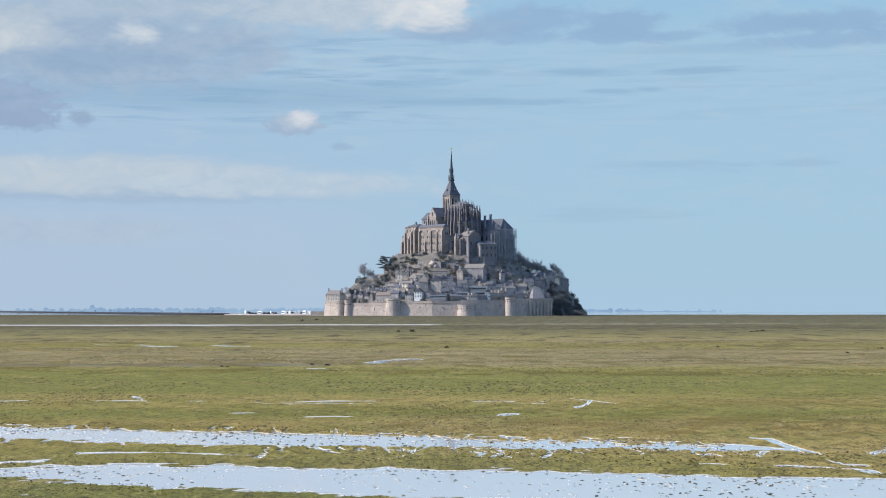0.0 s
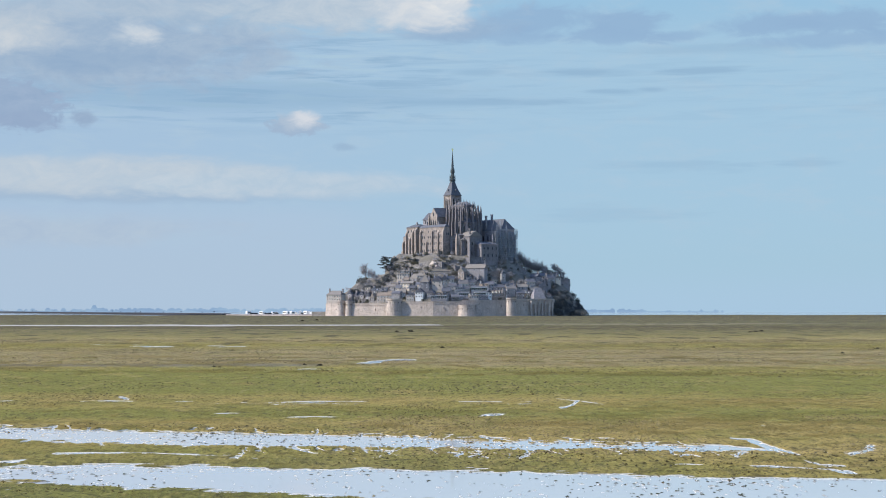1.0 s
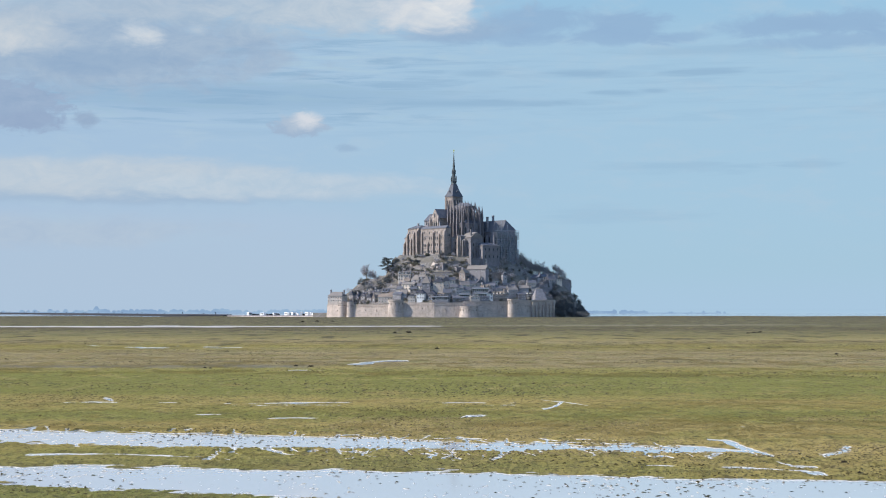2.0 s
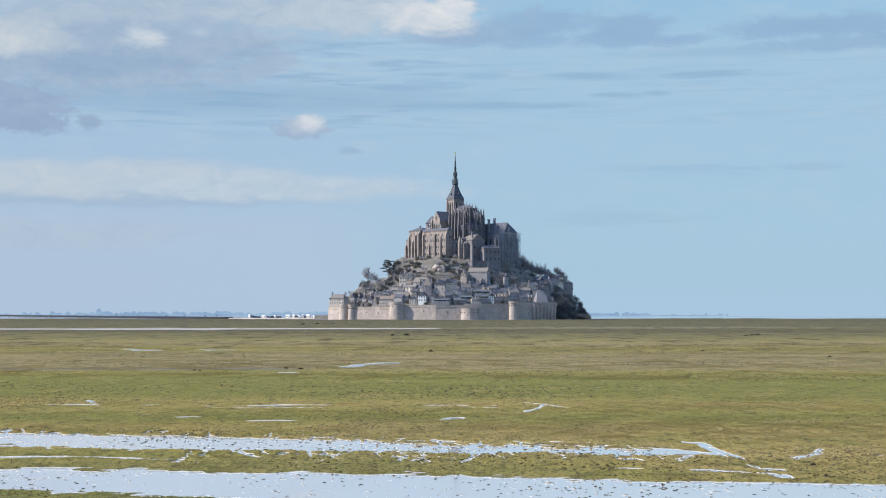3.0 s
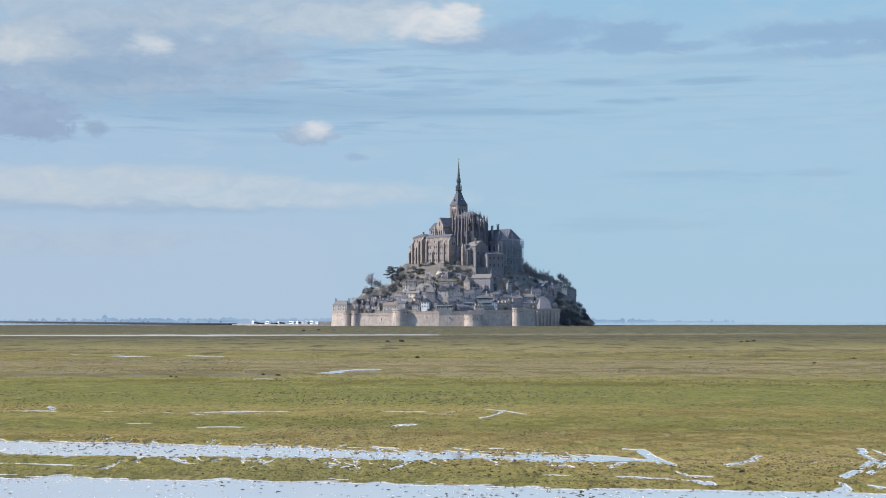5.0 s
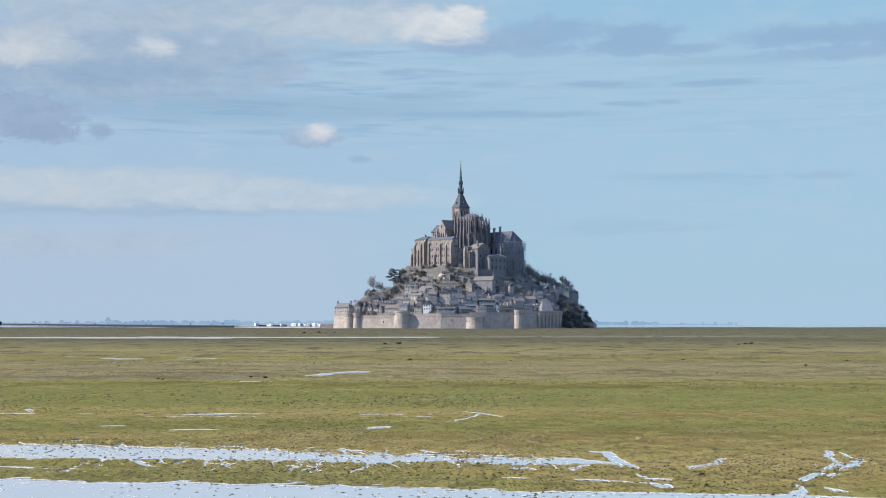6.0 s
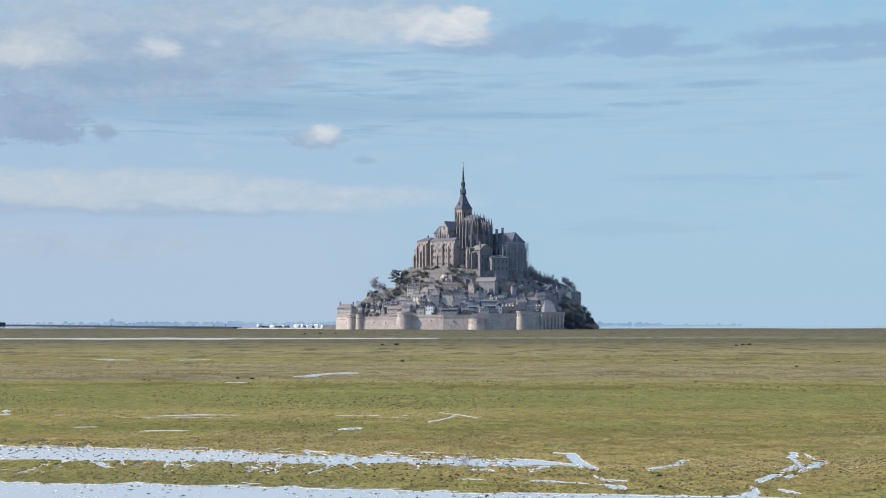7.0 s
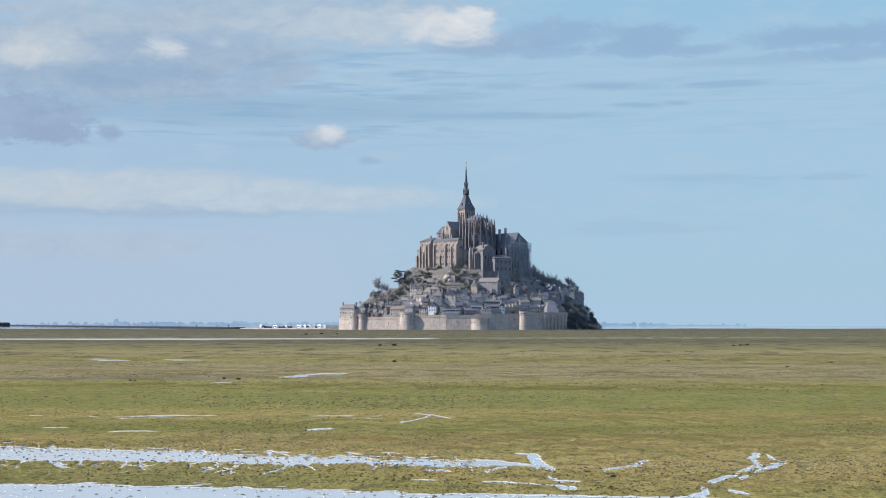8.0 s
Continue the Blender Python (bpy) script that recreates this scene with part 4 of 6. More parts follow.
        geo = Geo().box(-0.7, 0.7, -0.55, 0.55, 86, 96.5, pose(mx, my, 0, 0, 0, a))
        pinnacle(geo, mx, my, 96.4, 100.5 - fall, 105.4 - fall, 0.55)
        part("inner_pier", geo, STONE_CHOIR, pier)
        for lift in (0.0, 5.2):
            geo = Geo()
            for k in range(6):      # a quarter arch of short blocks
                f0, f1 = k / 6, (k + 1) / 6
                p0 = Vector((x + (ix - x) * f0, y + (iy - y) * f0, 89.6 + lift + 5.4 * math.sin(f0 * 1.4)))
                p1 = Vector((x + (ix - x) * f1, y + (iy - y) * f1, 89.6 + lift + 5.4 * math.sin(f1 * 1.4)))
                geo.rod(p0, p1, 0.42, 0.42, 4)
            part("flying_buttress", geo, STONE_CHOIR, pier)
        geo = Geo()
        pinnacle(geo, ix + (x - ix) * 0.04, iy + (y - iy) * 0.04, 100, 104.6 - fall, 108.8 - fall, 0.5)
        part("pinnacle", geo, STONE_CHOIR, pier)
    for a in (-77, -51, -25.5, 0, 25.5, 51, 77):
        m = pose(cx, 0, 0, 0, 0, a + 90)
        lancet(church, m @ side(0, -6.0, 91.5, 0), 1.9, 9.0)
        lancet(church, m @ side(0, -12.05, 75, 0), 2.1, 8.2)
        lancet(church, m @ side(0, -12.05, 64, 0), 1.3, 4.2)
    for x in (6.8, 11.3, 15.9, 20.5):
        for s in (0, 180):
            m = pose(0, 0, 0, 0, 0, s)
            k = x if s == 0 else -x
            lancet(church, m @ side(k, -6.2, 91.5, 0), 1.9, 9.0)
            lancet(church, m @ side(k, -12.2, 75, 0), 2.1, 8.2)


def block(parent, x0, x1, y0, y1, z0, z1, rise, paint, roof=None, axis="x", hip=0.0, name="wall"):
    """A plain wing: walls with a plinth and a cornice, and its roof."""
    body = part(name, Geo().box(x0, x1, y0, y1, z0, z1).box(x0 - 0.25, x1 + 0.25, y0 - 0.25, y1 + 0.25, z1 - 0.7, z1), paint, parent)
    if rise:
        if axis == "x":
            geo = Geo().gable(x0 - 0.5, x1 + 0.5, y0 - 0.5, y1 + 0.5, z1 - 0.05, z1 + rise, hip)
        else:
            geo = Geo().gable(y0 - 0.5, y1 + 0.5, -x1 - 0.5, -x0 + 0.5, z1 - 0.05, z1 + rise, hip, pose(0, 0, 0, 0, 0, 90))
        part("roof", geo, roof or SLATE, body)
    return body


def small_window(parent, m, wide, high, paint=None):
    """A square-headed window: a dark pane set in a raised stone surround with a sill."""
    w = wide / 2
    pane = part("window", Geo().box(-w, w, -0.04, 0.1, 0, high, m), paint or DARK_GLASS, parent)
    part("window_frame", Geo().box(-w - 0.18, -w, -0.12, 0.05, -0.1, high + 0.15, m).box(w, w + 0.18, -0.12, 0.05, -0.1, high + 0.15, m)
         .box(-w - 0.25, w + 0.25, -0.16, 0.05, high, high + 0.22, m).box(-w - 0.3, w + 0.3, -0.25, 0.05, -0.2, 0, m), STONE_GREY, pane)
    return pane


def make_lodgings():
    """The abbot's lodgings on the south side, over the rock."""
    lodge = thing("abbot_lodgings", "tall sunlit granite abbey lodgings with buttresses and rows of windows", "building", ABBEY)
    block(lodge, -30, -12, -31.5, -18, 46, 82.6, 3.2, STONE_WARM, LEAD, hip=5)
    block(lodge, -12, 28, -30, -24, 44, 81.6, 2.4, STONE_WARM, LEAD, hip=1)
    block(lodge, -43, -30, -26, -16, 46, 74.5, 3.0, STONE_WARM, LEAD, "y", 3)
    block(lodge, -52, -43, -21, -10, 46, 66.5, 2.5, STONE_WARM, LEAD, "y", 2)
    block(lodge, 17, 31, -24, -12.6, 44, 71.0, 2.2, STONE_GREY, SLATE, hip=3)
    for y in (-21.5, -17.5, -14.5):
        for z in (66.5, 60.5):
            small_window(lodge, side(31, y, z, 90), 1.0, 2.0)
    for x, y, top, deep in ((-29.4, -31.5, 79, 1.6), (-24, -31.5, 74, 1.6), (-19.2, -31.5, 80, 1.8), (-13.0, -31.5, 82, 2.2), (-8.5, -30, 80, 1.6), (0.5, -30, 70, 1.5),
                            (9.5, -30, 79.5, 1.5), (18.5, -30, 78, 1.4), (27.2, -30, 80, 1.8), (-42, -26, 71, 1.8), (-36, -26, 70, 1.6), (-51, -21, 63, 1.5)):
        geo = Geo().box(x - 0.9, x + 0.9, y - deep, y + 0.3, 44, top - 2.5, None, 0.12)
        geo.put([(x - 0.8, y - deep + 0.2, top - 2.5), (x + 0.8, y - deep + 0.2, top - 2.5), (x + 0.8, y, top - 2.5), (x - 0.8, y, top - 2.5), (x - 0.8, y, top), (x + 0.8, y, top)],
                [(0, 1, 5, 4), (0, 4, 3), (1, 2, 5), (2, 3, 4, 5)])
        part("buttress", geo, STONE_WARM, lodge)
    part("string_course", Geo().box(-12, 28.2, -30.3, -29.9, 74.6, 75.0).box(-12, 28.2, -30.3, -29.9, 63.6, 64.0), STONE_GREY, lodge)
    for x in (-4.5, 4.8, 13.8, 22.8):      # tall blind arches between the buttresses, over the rock, their recess shade painted near-black
        lancet(lodge, side(x, -30, 47.5, 0), 2.6, 9.5, OPENING, "blind_arch")
    for x in (-6.0, -3.2, 3.0, 6.2, 12, 15, 21, 24.2):
        for z, high in ((76.8, 1.9), (71.5, 2.2), (65.5, 2.2), (59.5, 1.8)):
            if (x * 7 + z) % 3 > 0.55:
                small_window(lodge, side(x, -30, z, 0), 1.1, high)
    for x in (-26.8, -21.6, -16.2):
        for z in (77.5, 70.0, 62.0):
            small_window(lodge, side(x, -31.5, z, 0), 1.1, 2.4)
    for x in (-39, -33.5):
        for z in (69, 62):
            small_window(lodge, side(x, -26, z, 0), 1.0, 2.2)
    for x in (-20, -4, 14):
        part("chimney", Geo().box(x - 0.7, x + 0.7, -27, -25.8, 82, 87.0).box(x - 0.85, x + 0.85, -27.15, -25.65, 87.0, 87.5), STONE_GREY, lodge)
    for y in (-27.5, -25.5):
        small_window(lodge, side(28, y, 74, 90), 1.0, 2.2)


def make_gatehouse():
    """The eastern wings under the choir: court house, entrance keep and their terraces."""
    keep = thing("abbey_gatehouse", "shaded granite gatehouse wings with a gabled roof under the choir", "building", ABBEY)
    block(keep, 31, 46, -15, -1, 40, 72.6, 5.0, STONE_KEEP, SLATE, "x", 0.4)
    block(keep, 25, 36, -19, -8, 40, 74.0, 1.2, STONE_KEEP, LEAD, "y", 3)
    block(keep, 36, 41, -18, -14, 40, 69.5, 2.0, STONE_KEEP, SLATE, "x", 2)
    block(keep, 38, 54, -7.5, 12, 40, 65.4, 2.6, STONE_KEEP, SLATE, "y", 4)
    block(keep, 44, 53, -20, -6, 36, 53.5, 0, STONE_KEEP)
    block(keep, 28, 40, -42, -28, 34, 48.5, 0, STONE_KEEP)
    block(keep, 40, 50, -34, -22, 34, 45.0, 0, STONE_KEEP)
    for k in range(7):
        part("merlon", Geo().box(28 + 1.8 * k, 29 + 1.8 * k, -42, -41.3, 48.5, 49.6), STONE_KEEP, keep)
    for y in (-15, -8.4, -1.6):
        part("buttress", Geo().box(45.6, 47.2, y - 0.8, y + 0.8, 38, 68, None, 0.1), STONE_KEEP, keep)
    for x, y, top in ((30, -19, 70), (34.5, -19, 68), (46, -11.5, 62), (53, -17, 50), (53, -10, 50), (46.5, 2, 60), (50, 12, 60)):
        part("buttress", Geo().box(x - 0.7, x + 0.9, y - 0.9, y + 0.7, 38, top, None, 0.12), STONE_KEEP, keep)
    for y in (-22.5,):
        part("turret", Geo().box(36, 38.2, y - 1.3, y + 1.3, 40, 71, None, 0.05).drum(37.1, y, 71, 76.5, 1.7, 0.05, 4, math.pi / 4), STONE_WARM, keep)
    for y in (-12, -5):
        for z in (64.5, 55.5):
            small_window(keep, side(46, y, z, 90), 1.5, 2.8)
    for x in (34, 38, 42):
        for z in (66, 60):
            small_window(keep, side(x, -15, z, 0), 1.0, 2.2)
    for y in (-4.5, 0, 5, 9.5):
        for z in (60.5, 54.0):
            small_window(keep, side(54, y, z, 90), 1.3, 2.4)
    for x in (28.5, 33):
        for z in (68, 61):
            small_window(keep, side(x, -19, z, 0), 1.0, 2.2)
    for x, y in ((33, -3), (43.5, -13)):
        part("chimney", Geo().box(x - 0.7, x + 0.7, y - 0.6, y + 0.6, 72, 80).box(x - 0.85, x + 0.85, y - 0.75, y + 0.75, 79.4, 80), STONE_KEEP, keep)


def make_merveille():
    """The great northern wing, three storeys tall, with its end wall in scaffolding."""
    wing = thing("great_north_wing", "huge dark granite monastery wing with steep slate roof, under repair", "building", ABBEY)
    block(wing, -8, 44, 24, 38.5, 38, 80.5, 9.6, STONE_DARK, LEAD, hip=5.5)
    block(wing, 6, 44, 12.5, 24, 38, 78.5, 9.8, STONE_DARK, LEAD, hip=4.5)
    for y in (12.5, 18.2, 24, 31.2, 38.4):
        part("buttress", Geo().box(43.5, 46, y - 0.9, y + 0.9, 38, 75, None, 0.15), STONE_DARK, wing)
    for y in (15.4, 21, 27.6, 34.8):
        for z, high in ((68, 6.5), (57, 5.5), (48, 3.5)):
            lancet(wing, side(44.1, y, z, 90), 1.5, high)
    for k in range(5):
        lancet(wing, side(10 + 7 * k, 12.5, 68, 0), 1.5, 6)
        part("buttress", Geo().box(13 + 7 * k, 14.6 + 7 * k, 11, 12.8, 38, 75, None, 0.1), STONE_DARK, wing)
    for x, y, z in ((26, 13.4, 93), (34, 13.4, 92.5), (20, 31, 95)):
        part("chimney", Geo().box(x - 0.8, x + 0.8, y - 0.8, y + 0.8, 78, z).box(x - 1, x + 1, y - 1, y + 1, z - 0.7, z), STONE_DARK, wing)


def make_scaffold():
    frame_ob = thing("scaffold", "pale galvanised tube scaffolding with plank decks on the end wall", "scaffolding", ABBEY)
    ys = [13.5 + 2.35 * k for k in range(12)]
    for row, x in ((0, 46.6), (1, 48.2)):
        for k, y in enumerate(ys):
            top = 84 if 1 <= k <= 3 else 80.5 - (abs(k - 6) * 0.4) + (2.0 if k > 9 else 0)
            part("standard", Geo().rod((x, y, 42), (x, y, top), 0.13, 0.13, 5), STEEL, frame_ob)
    for z in [46 + 2.1 * k for k in range(17)]:
        for x in (46.6, 48.2):
            part("ledger", Geo().rod((x, ys[0] - 0.4, z), (x, ys[-1] + 0.4, z), 0.09, 0.09, 4), STEEL, frame_ob)
        part("deck", Geo().box(46.7, 48.1, ys[0], ys[-1], z + 0.06, z + 0.14), BARK, frame_ob)
    for k in range(0, 11):
        for j in range(4):
            z = 46 + 8.4 * j
            part("brace", Geo().rod((48.3, ys[k], z), (48.3, ys[k + 1], z + 8.4), 0.06, 0.06, 4), STEEL, frame_ob)
    for k in (2, 5):   # hoist masts of light lattice
        for q in (-0.45, 0.45):
            part("hoist_mast", Geo().rod((48.9, ys[k] + q, 42), (48.9, ys[k] + q, 90 - k), 0.09, 0.09, 4), STEEL, frame_ob)
        for j in range(22):
            part("mast_rung", Geo().rod((48.9, ys[k] - 0.45, 44 + 2 * j), (48.9, ys[k] + 0.45, 45 + 2 * j), 0.05, 0.05, 4), STEEL, frame_ob)
    for k in range(11):   # sheets of grey debris net, lift by lift
        for j in range(4):
            z, high = 46.4 + 8.4 * j, 8.2 if j < 3 else 7.0
            if (k * 5 + j * 3) % 11 != 1:
                part("debris_net", Geo().box(48.42, 48.46, ys[k] + 0.05, ys[k + 1] - 0.05, z, z + high), NET, frame_ob)


def net_paint():
    """A fine open-weave sheet: part of the light passes between its threads."""
    made = material("debris_net", lambda n, p: {"Base Color": (*NETTING_GREY, 1), "Roughness": 0.9})
    n = made.node_tree
    out = next(o for o in n.nodes if o.type == "OUTPUT_MATERIAL")
    solid = next(o for o in n.nodes if o.type == "BSDF_PRINCIPLED")
    gap, mixed = n.nodes.new("ShaderNodeBsdfTransparent"), n.nodes.new("ShaderNodeMixShader")
    mixed.inputs[0].default_value = 0.22
    n.links.new(gap.outputs[0], mixed.inputs[1])
    n.links.new(solid.outputs[0], mixed.inputs[2])
    n.links.new(mixed.outputs[0], out.inputs[0])
    return made


NET = net_paint()
make_church()
make_lodgings()
make_gatehouse()
make_merveille()
make_scaffold()


# ---- village, ramparts ----
def house(x, y, z, turn, wide, deep, high, rise, wall, roof, rows=2, cols=3, chimneys=1, dormers=0, hip=0.0, front=False, label="", paint=None):
    """A village house: walls sunk into the slope, roof with eaves, chimneys, dormers and windows on the front and the two ends.
    front: the gable faces outwards."""
    kinds = {"RENDER": "pale rendered", "RUBBLE": "grey rubble-stone", "WHITE": "white-painted", "STONE_WARM": "warm granite"}
    tops = {"SLATE": "dark slate", "TILE": "brown tile", "LEAD": "grey lead"}
    names = {"RENDER": RENDER, "RUBBLE": RUBBLE, "WHITE": WHITE, "STONE_WARM": STONE_WARM, "SLATE": SLATE, "TILE": TILE, "LEAD": LEAD}
    text = label or "{} village house with a {} {} roof".format(kinds[wall], "steep" if rise > 0.55 * min(wide, deep) else "pitched", tops[roof])
    home = thing("house", text, "house", MOUNT @ pose(x, y, z, 0, 0, turn), "houses of the walled village")
    w, d = wide / 2, deep
    # walls, with the gable ends carried up
    geo = Geo().box(-w, w, 0, d, -7, high)
    ridge = pose(0, 0, 0) if not front else pose(0, 0, 0, 0, 0, 90)
    if front:
        a0, a1, b0, b1 = 0, d, -w, w
    else:
        a0, a1, b0, b1 = -w, w, 0, d
    if hip == 0:
        c = (b0 + b1) / 2
        for a in (a0, a1 - 0.3):
            geo.put([(a, b0, high), (a, b1, high), (a, c, high + rise * 0.97), (a + 0.3, b0, high), (a + 0.3, b1, high), (a + 0.3, c, high + rise * 0.97)],
                    [(2, 1, 0), (3, 4, 5), (0, 3, 5, 2), (1, 2, 5, 4)], ridge)
    body = part("wall", geo, names[wall], home)
    top = part("roof", Geo().gable(a0 - 0.35, a1 + 0.35, b0 - 0.45, b1 + 0.45, high - 0.2, high + rise, hip, ridge), names[roof], home)
    # chimneys on the ridge's ends
    for k in range(chimneys):
        a = (a0 + 0.7 if k % 2 == 0 else a1 - 0.7) if k < 2 else (a0 + a1) / 2
        c = (b0 + b1) / 2
        geo = Geo().box(a - 0.45, a + 0.45, c - 0.7, c + 0.7, high + rise * 0.4, high + rise + 1.5, ridge).box(a - 0.55, a + 0.55, c - 0.8, c + 0.8, high + rise + 1.3, high + rise + 1.6, ridge)
        stack = part("chimney", geo, RUBBLE, home)
        for q in (-0.35, 0.35):
            part("chimney_pot", Geo().drum(*(ridge @ Vector((a, c + q, 0))).xy, high + rise + 1.6, high + rise + 2.0, 0.16, 0.13, 6), TILE, stack)
    # dormers in the front slope
    for k in range(dormers if not front else 0):
        a = -w + wide * (k + 0.5) / dormers
        zt = high + rise * 0.18
        dorm = part("dormer", Geo().box(a - 0.65, a + 0.65, 0.3, d * 0.35, zt, zt + 1.3), WHITE if wall != "RUBBLE" else RENDER, top)
        part("dormer_roof", Geo().gable(0.0, d * 0.38, -a - 0.85, -a + 0.85, zt + 1.3, zt + 2.1, 0, pose(0, 0, 0, 0, 0, 90)), names[roof], dorm)
        part("pane", Geo().box(a - 0.42, a + 0.42, 0.24, 0.32, zt + 0.2, zt + 1.15), DARK_GLASS, dorm)
    # windows
    for r in range(rows):
        sill = high - 2.2 - r * 2.8 if not front else high - 1.9 - r * 2.8
        if sill < -2.5:
            continue
        for k in range(cols):
            part_window(body, pose(-w + wide * (k + 0.5) / cols, 0, sill), 0.95, 1.45)
        for e in (-1, 1):
            part_window(body, pose(e * w, d * 0.5, sill, 0, 0, 90 * e), 0.9, 1.35)
    if front:
        part_window(body, pose(0, 0, high + rise * 0.25), 0.85, 1.3)
    return home


WINDOW = {}


def part_window(parent, m, wide, high):
    """A casement: pane set in a pale frame with a sill; alike windows share their meshes."""
    key = (wide, high)
    if key not in WINDOW:
        w = wide / 2
        WINDOW[key] = (Geo().box(-w, w, -0.05, 0.08, 0, high).mesh("window", DARK_GLASS),
                       Geo().box(-w - 0.12, -w, -0.1, 0.05, -0.05, high + 0.1).box(w, w + 0.12, -0.1, 0.05, -0.05, high + 0.1).box(-w - 0.12, w + 0.12, -0.1, 0.05, high, high + 0.14)
                       .box(-w - 0.2, w + 0.2, -0.2, 0.05, -0.16, -0.02).box(-0.04, 0.04, -0.08, 0.05, 0, high).mesh("window_frame", WHITE))
    pane = part("window", WINDOW[key][0], None, parent)
    pane.matrix_basis = m
    part("window_frame", WINDOW[key][1], None, pane)


def wall_run(parent, x0, y0, x1, y1, top, thick=2.4, base=-3.0, seed=0, paint=None):
    """A stretch of rampart between two points: battered wall, parapet on small corbels, and loopholes."""
    paint = paint or STONE_WALL
    long = math.hypot(x1 - x0, y1 - y0)
    m = pose(x0, y0, 0, 0, 0, math.degrees(math.atan2(y1 - y0, x1 - x0)))
    body = part("curtain_wall", Geo().put([(0, -0.9, base), (long, -0.9, base), (long, thick, base), (0, thick, base), (0, 0, top - 1.9), (long, 0, top - 1.9), (long, thick, top - 1.9), (0, thick, top - 1.9)],
                                          [(4, 5, 6, 7), (0, 1, 5, 4), (1, 2, 6, 5), (2, 3, 7, 6), (3, 0, 4, 7)], m), paint, parent)
    part("parapet", Geo().box(0, long, -0.28, 0.25, top - 1.9, top, m).box(0, long, -0.42, 0.35, top - 0.14, top + 0.06, m), paint, body)
    geo = Geo()
    for k in range(int(long / 1.3)):
        geo.box(k * 1.3 + 0.3, k * 1.3 + 0.75, -0.26, 0.02, top - 2.4, top - 1.88, m)
    part("corbel_table", geo, paint, body, kind="stuff")
    rng = random.Random(seed)
    for k in range(max(1, int(long / 15))):
        a = (k + rng.uniform(0.25, 0.75)) * long / max(1, int(long / 15))
        part("loophole", Geo().box(a - 0.16, a + 0.16, -0.75, 0.0, top - 6.2 + rng.uniform(-0.6, 0.6), top - 4.8, m), OPENING, body)


def round_tower(parent, x, y, r, top, base=-3.0, lip=0.5, sides=20, paint=None):
    """A round flanking tower with a battered foot, a string course, and a corbelled parapet."""
    paint = paint or STONE_WALL
    body = part("tower", Geo().drum(x, y, base, top - 2.2, r + 0.9, r, sides).drum(x, y, top - 5.0, top - 4.6, r + 0.2, r + 0.2, sides).drum(x, y, top - 2.2, top - 1.3, r, r + lip, sides), paint, parent)
    part("parapet", Geo().drum(x, y, top - 1.3, top, r + lip, r + lip, sides).drum(x, y, top, top + 0.12, r + lip + 0.12, r + lip + 0.12, sides), paint, body)
    for k in range(5):
        a = radians(-160 + 35 * k)
        part("loophole", Geo().box(-0.17, 0.17, -r - 0.45, -r + 0.3, top - 4.0, top - 3.0, pose(x, y, 0, 0, 0, math.degrees(a) + 90)), OPENING, body)


def bare_tree(x, y, z, tall, seed, label="bare winter tree with a fine grey-brown crown", lean=0.0, paint=None, dense=1.0, thick=1.0, spread=1.0):
    """Trunk, limbs that fork three times, and a haze of twigs."""
    rng = random.Random(seed)
    tree = thing("tree", label, "tree", MOUNT @ pose(x, y, z), "trees on the mount")
    wood, limbs, twigs = Geo(), Geo(), Geo()
    fan = spread > 1
    tip = Vector((lean, 0, tall * (0.42 if fan else 0.72)))
    wood.rod((0, 0, -2), tip * 0.45, tall * 0.026, tall * 0.019, 6).rod(tip * 0.45, tip, tall * 0.019, tall * 0.006, 5)
    part("trunk", wood, BARK, tree)

    def some():
        return Vector((rng.gauss(0, 1), rng.gauss(0, 1), rng.gauss(0, 1))).normalized()

    for k in range(18 if fan else 11):
        a, f = k * 2.4 + rng.uniform(-0.3, 0.3), 0.5 + 0.028 * k if fan else 0.22 + 0.7 * k / 10
        start = tip * f
        way = Vector((math.cos(a), math.sin(a), rng.uniform(0.25, 0.7) + f)).normalized()
        long = tall * (0.54 - 0.28 * f) * rng.uniform(0.8, 1.15) * spread
        if fan:      # limbs that spread from low down into a round head
            up = 0.15 + 1.35 * ((k * 7) % 18) / 17
            way = Vector((math.cos(a) * math.cos(up), math.sin(a) * math.cos(up), math.sin(up)))
            long = tall * rng.uniform(0.46, 0.58) * spread * (0.75 + 0.25 * math.sin(up))
        limbs.rod(start, start + way * long, tall * 0.008, tall * 0.003, 4)
        for j in range(14 if fan else 10):
            root = start + way * long * rng.uniform(0.2, 1.05)
            twist = (way * 0.7 + some() * 0.8 + Vector((0, 0, 0.3))).normalized()
            reach = tall * rng.uniform(0.08, 0.2)
            limbs.rod(root, root + twist * reach, tall * 0.0035, tall * 0.0015, 3)
            for _ in range(int(4 * dense)):
                q = root + twist * reach * rng.uniform(0.2, 1.0)
                t = (twist * 0.5 + some() + Vector((0, 0, 0.35))).normalized() * tall * rng.uniform(0.05, 0.14)
                o = t.cross(some()).normalized() * rng.uniform(0.03, 0.075) * thick
                twigs.put([q - o, q + o, q + t], [(0, 1, 2)])
    part("branchwork", limbs, BARK, tree)
    part("crown", twigs, paint or TWIG, tree)


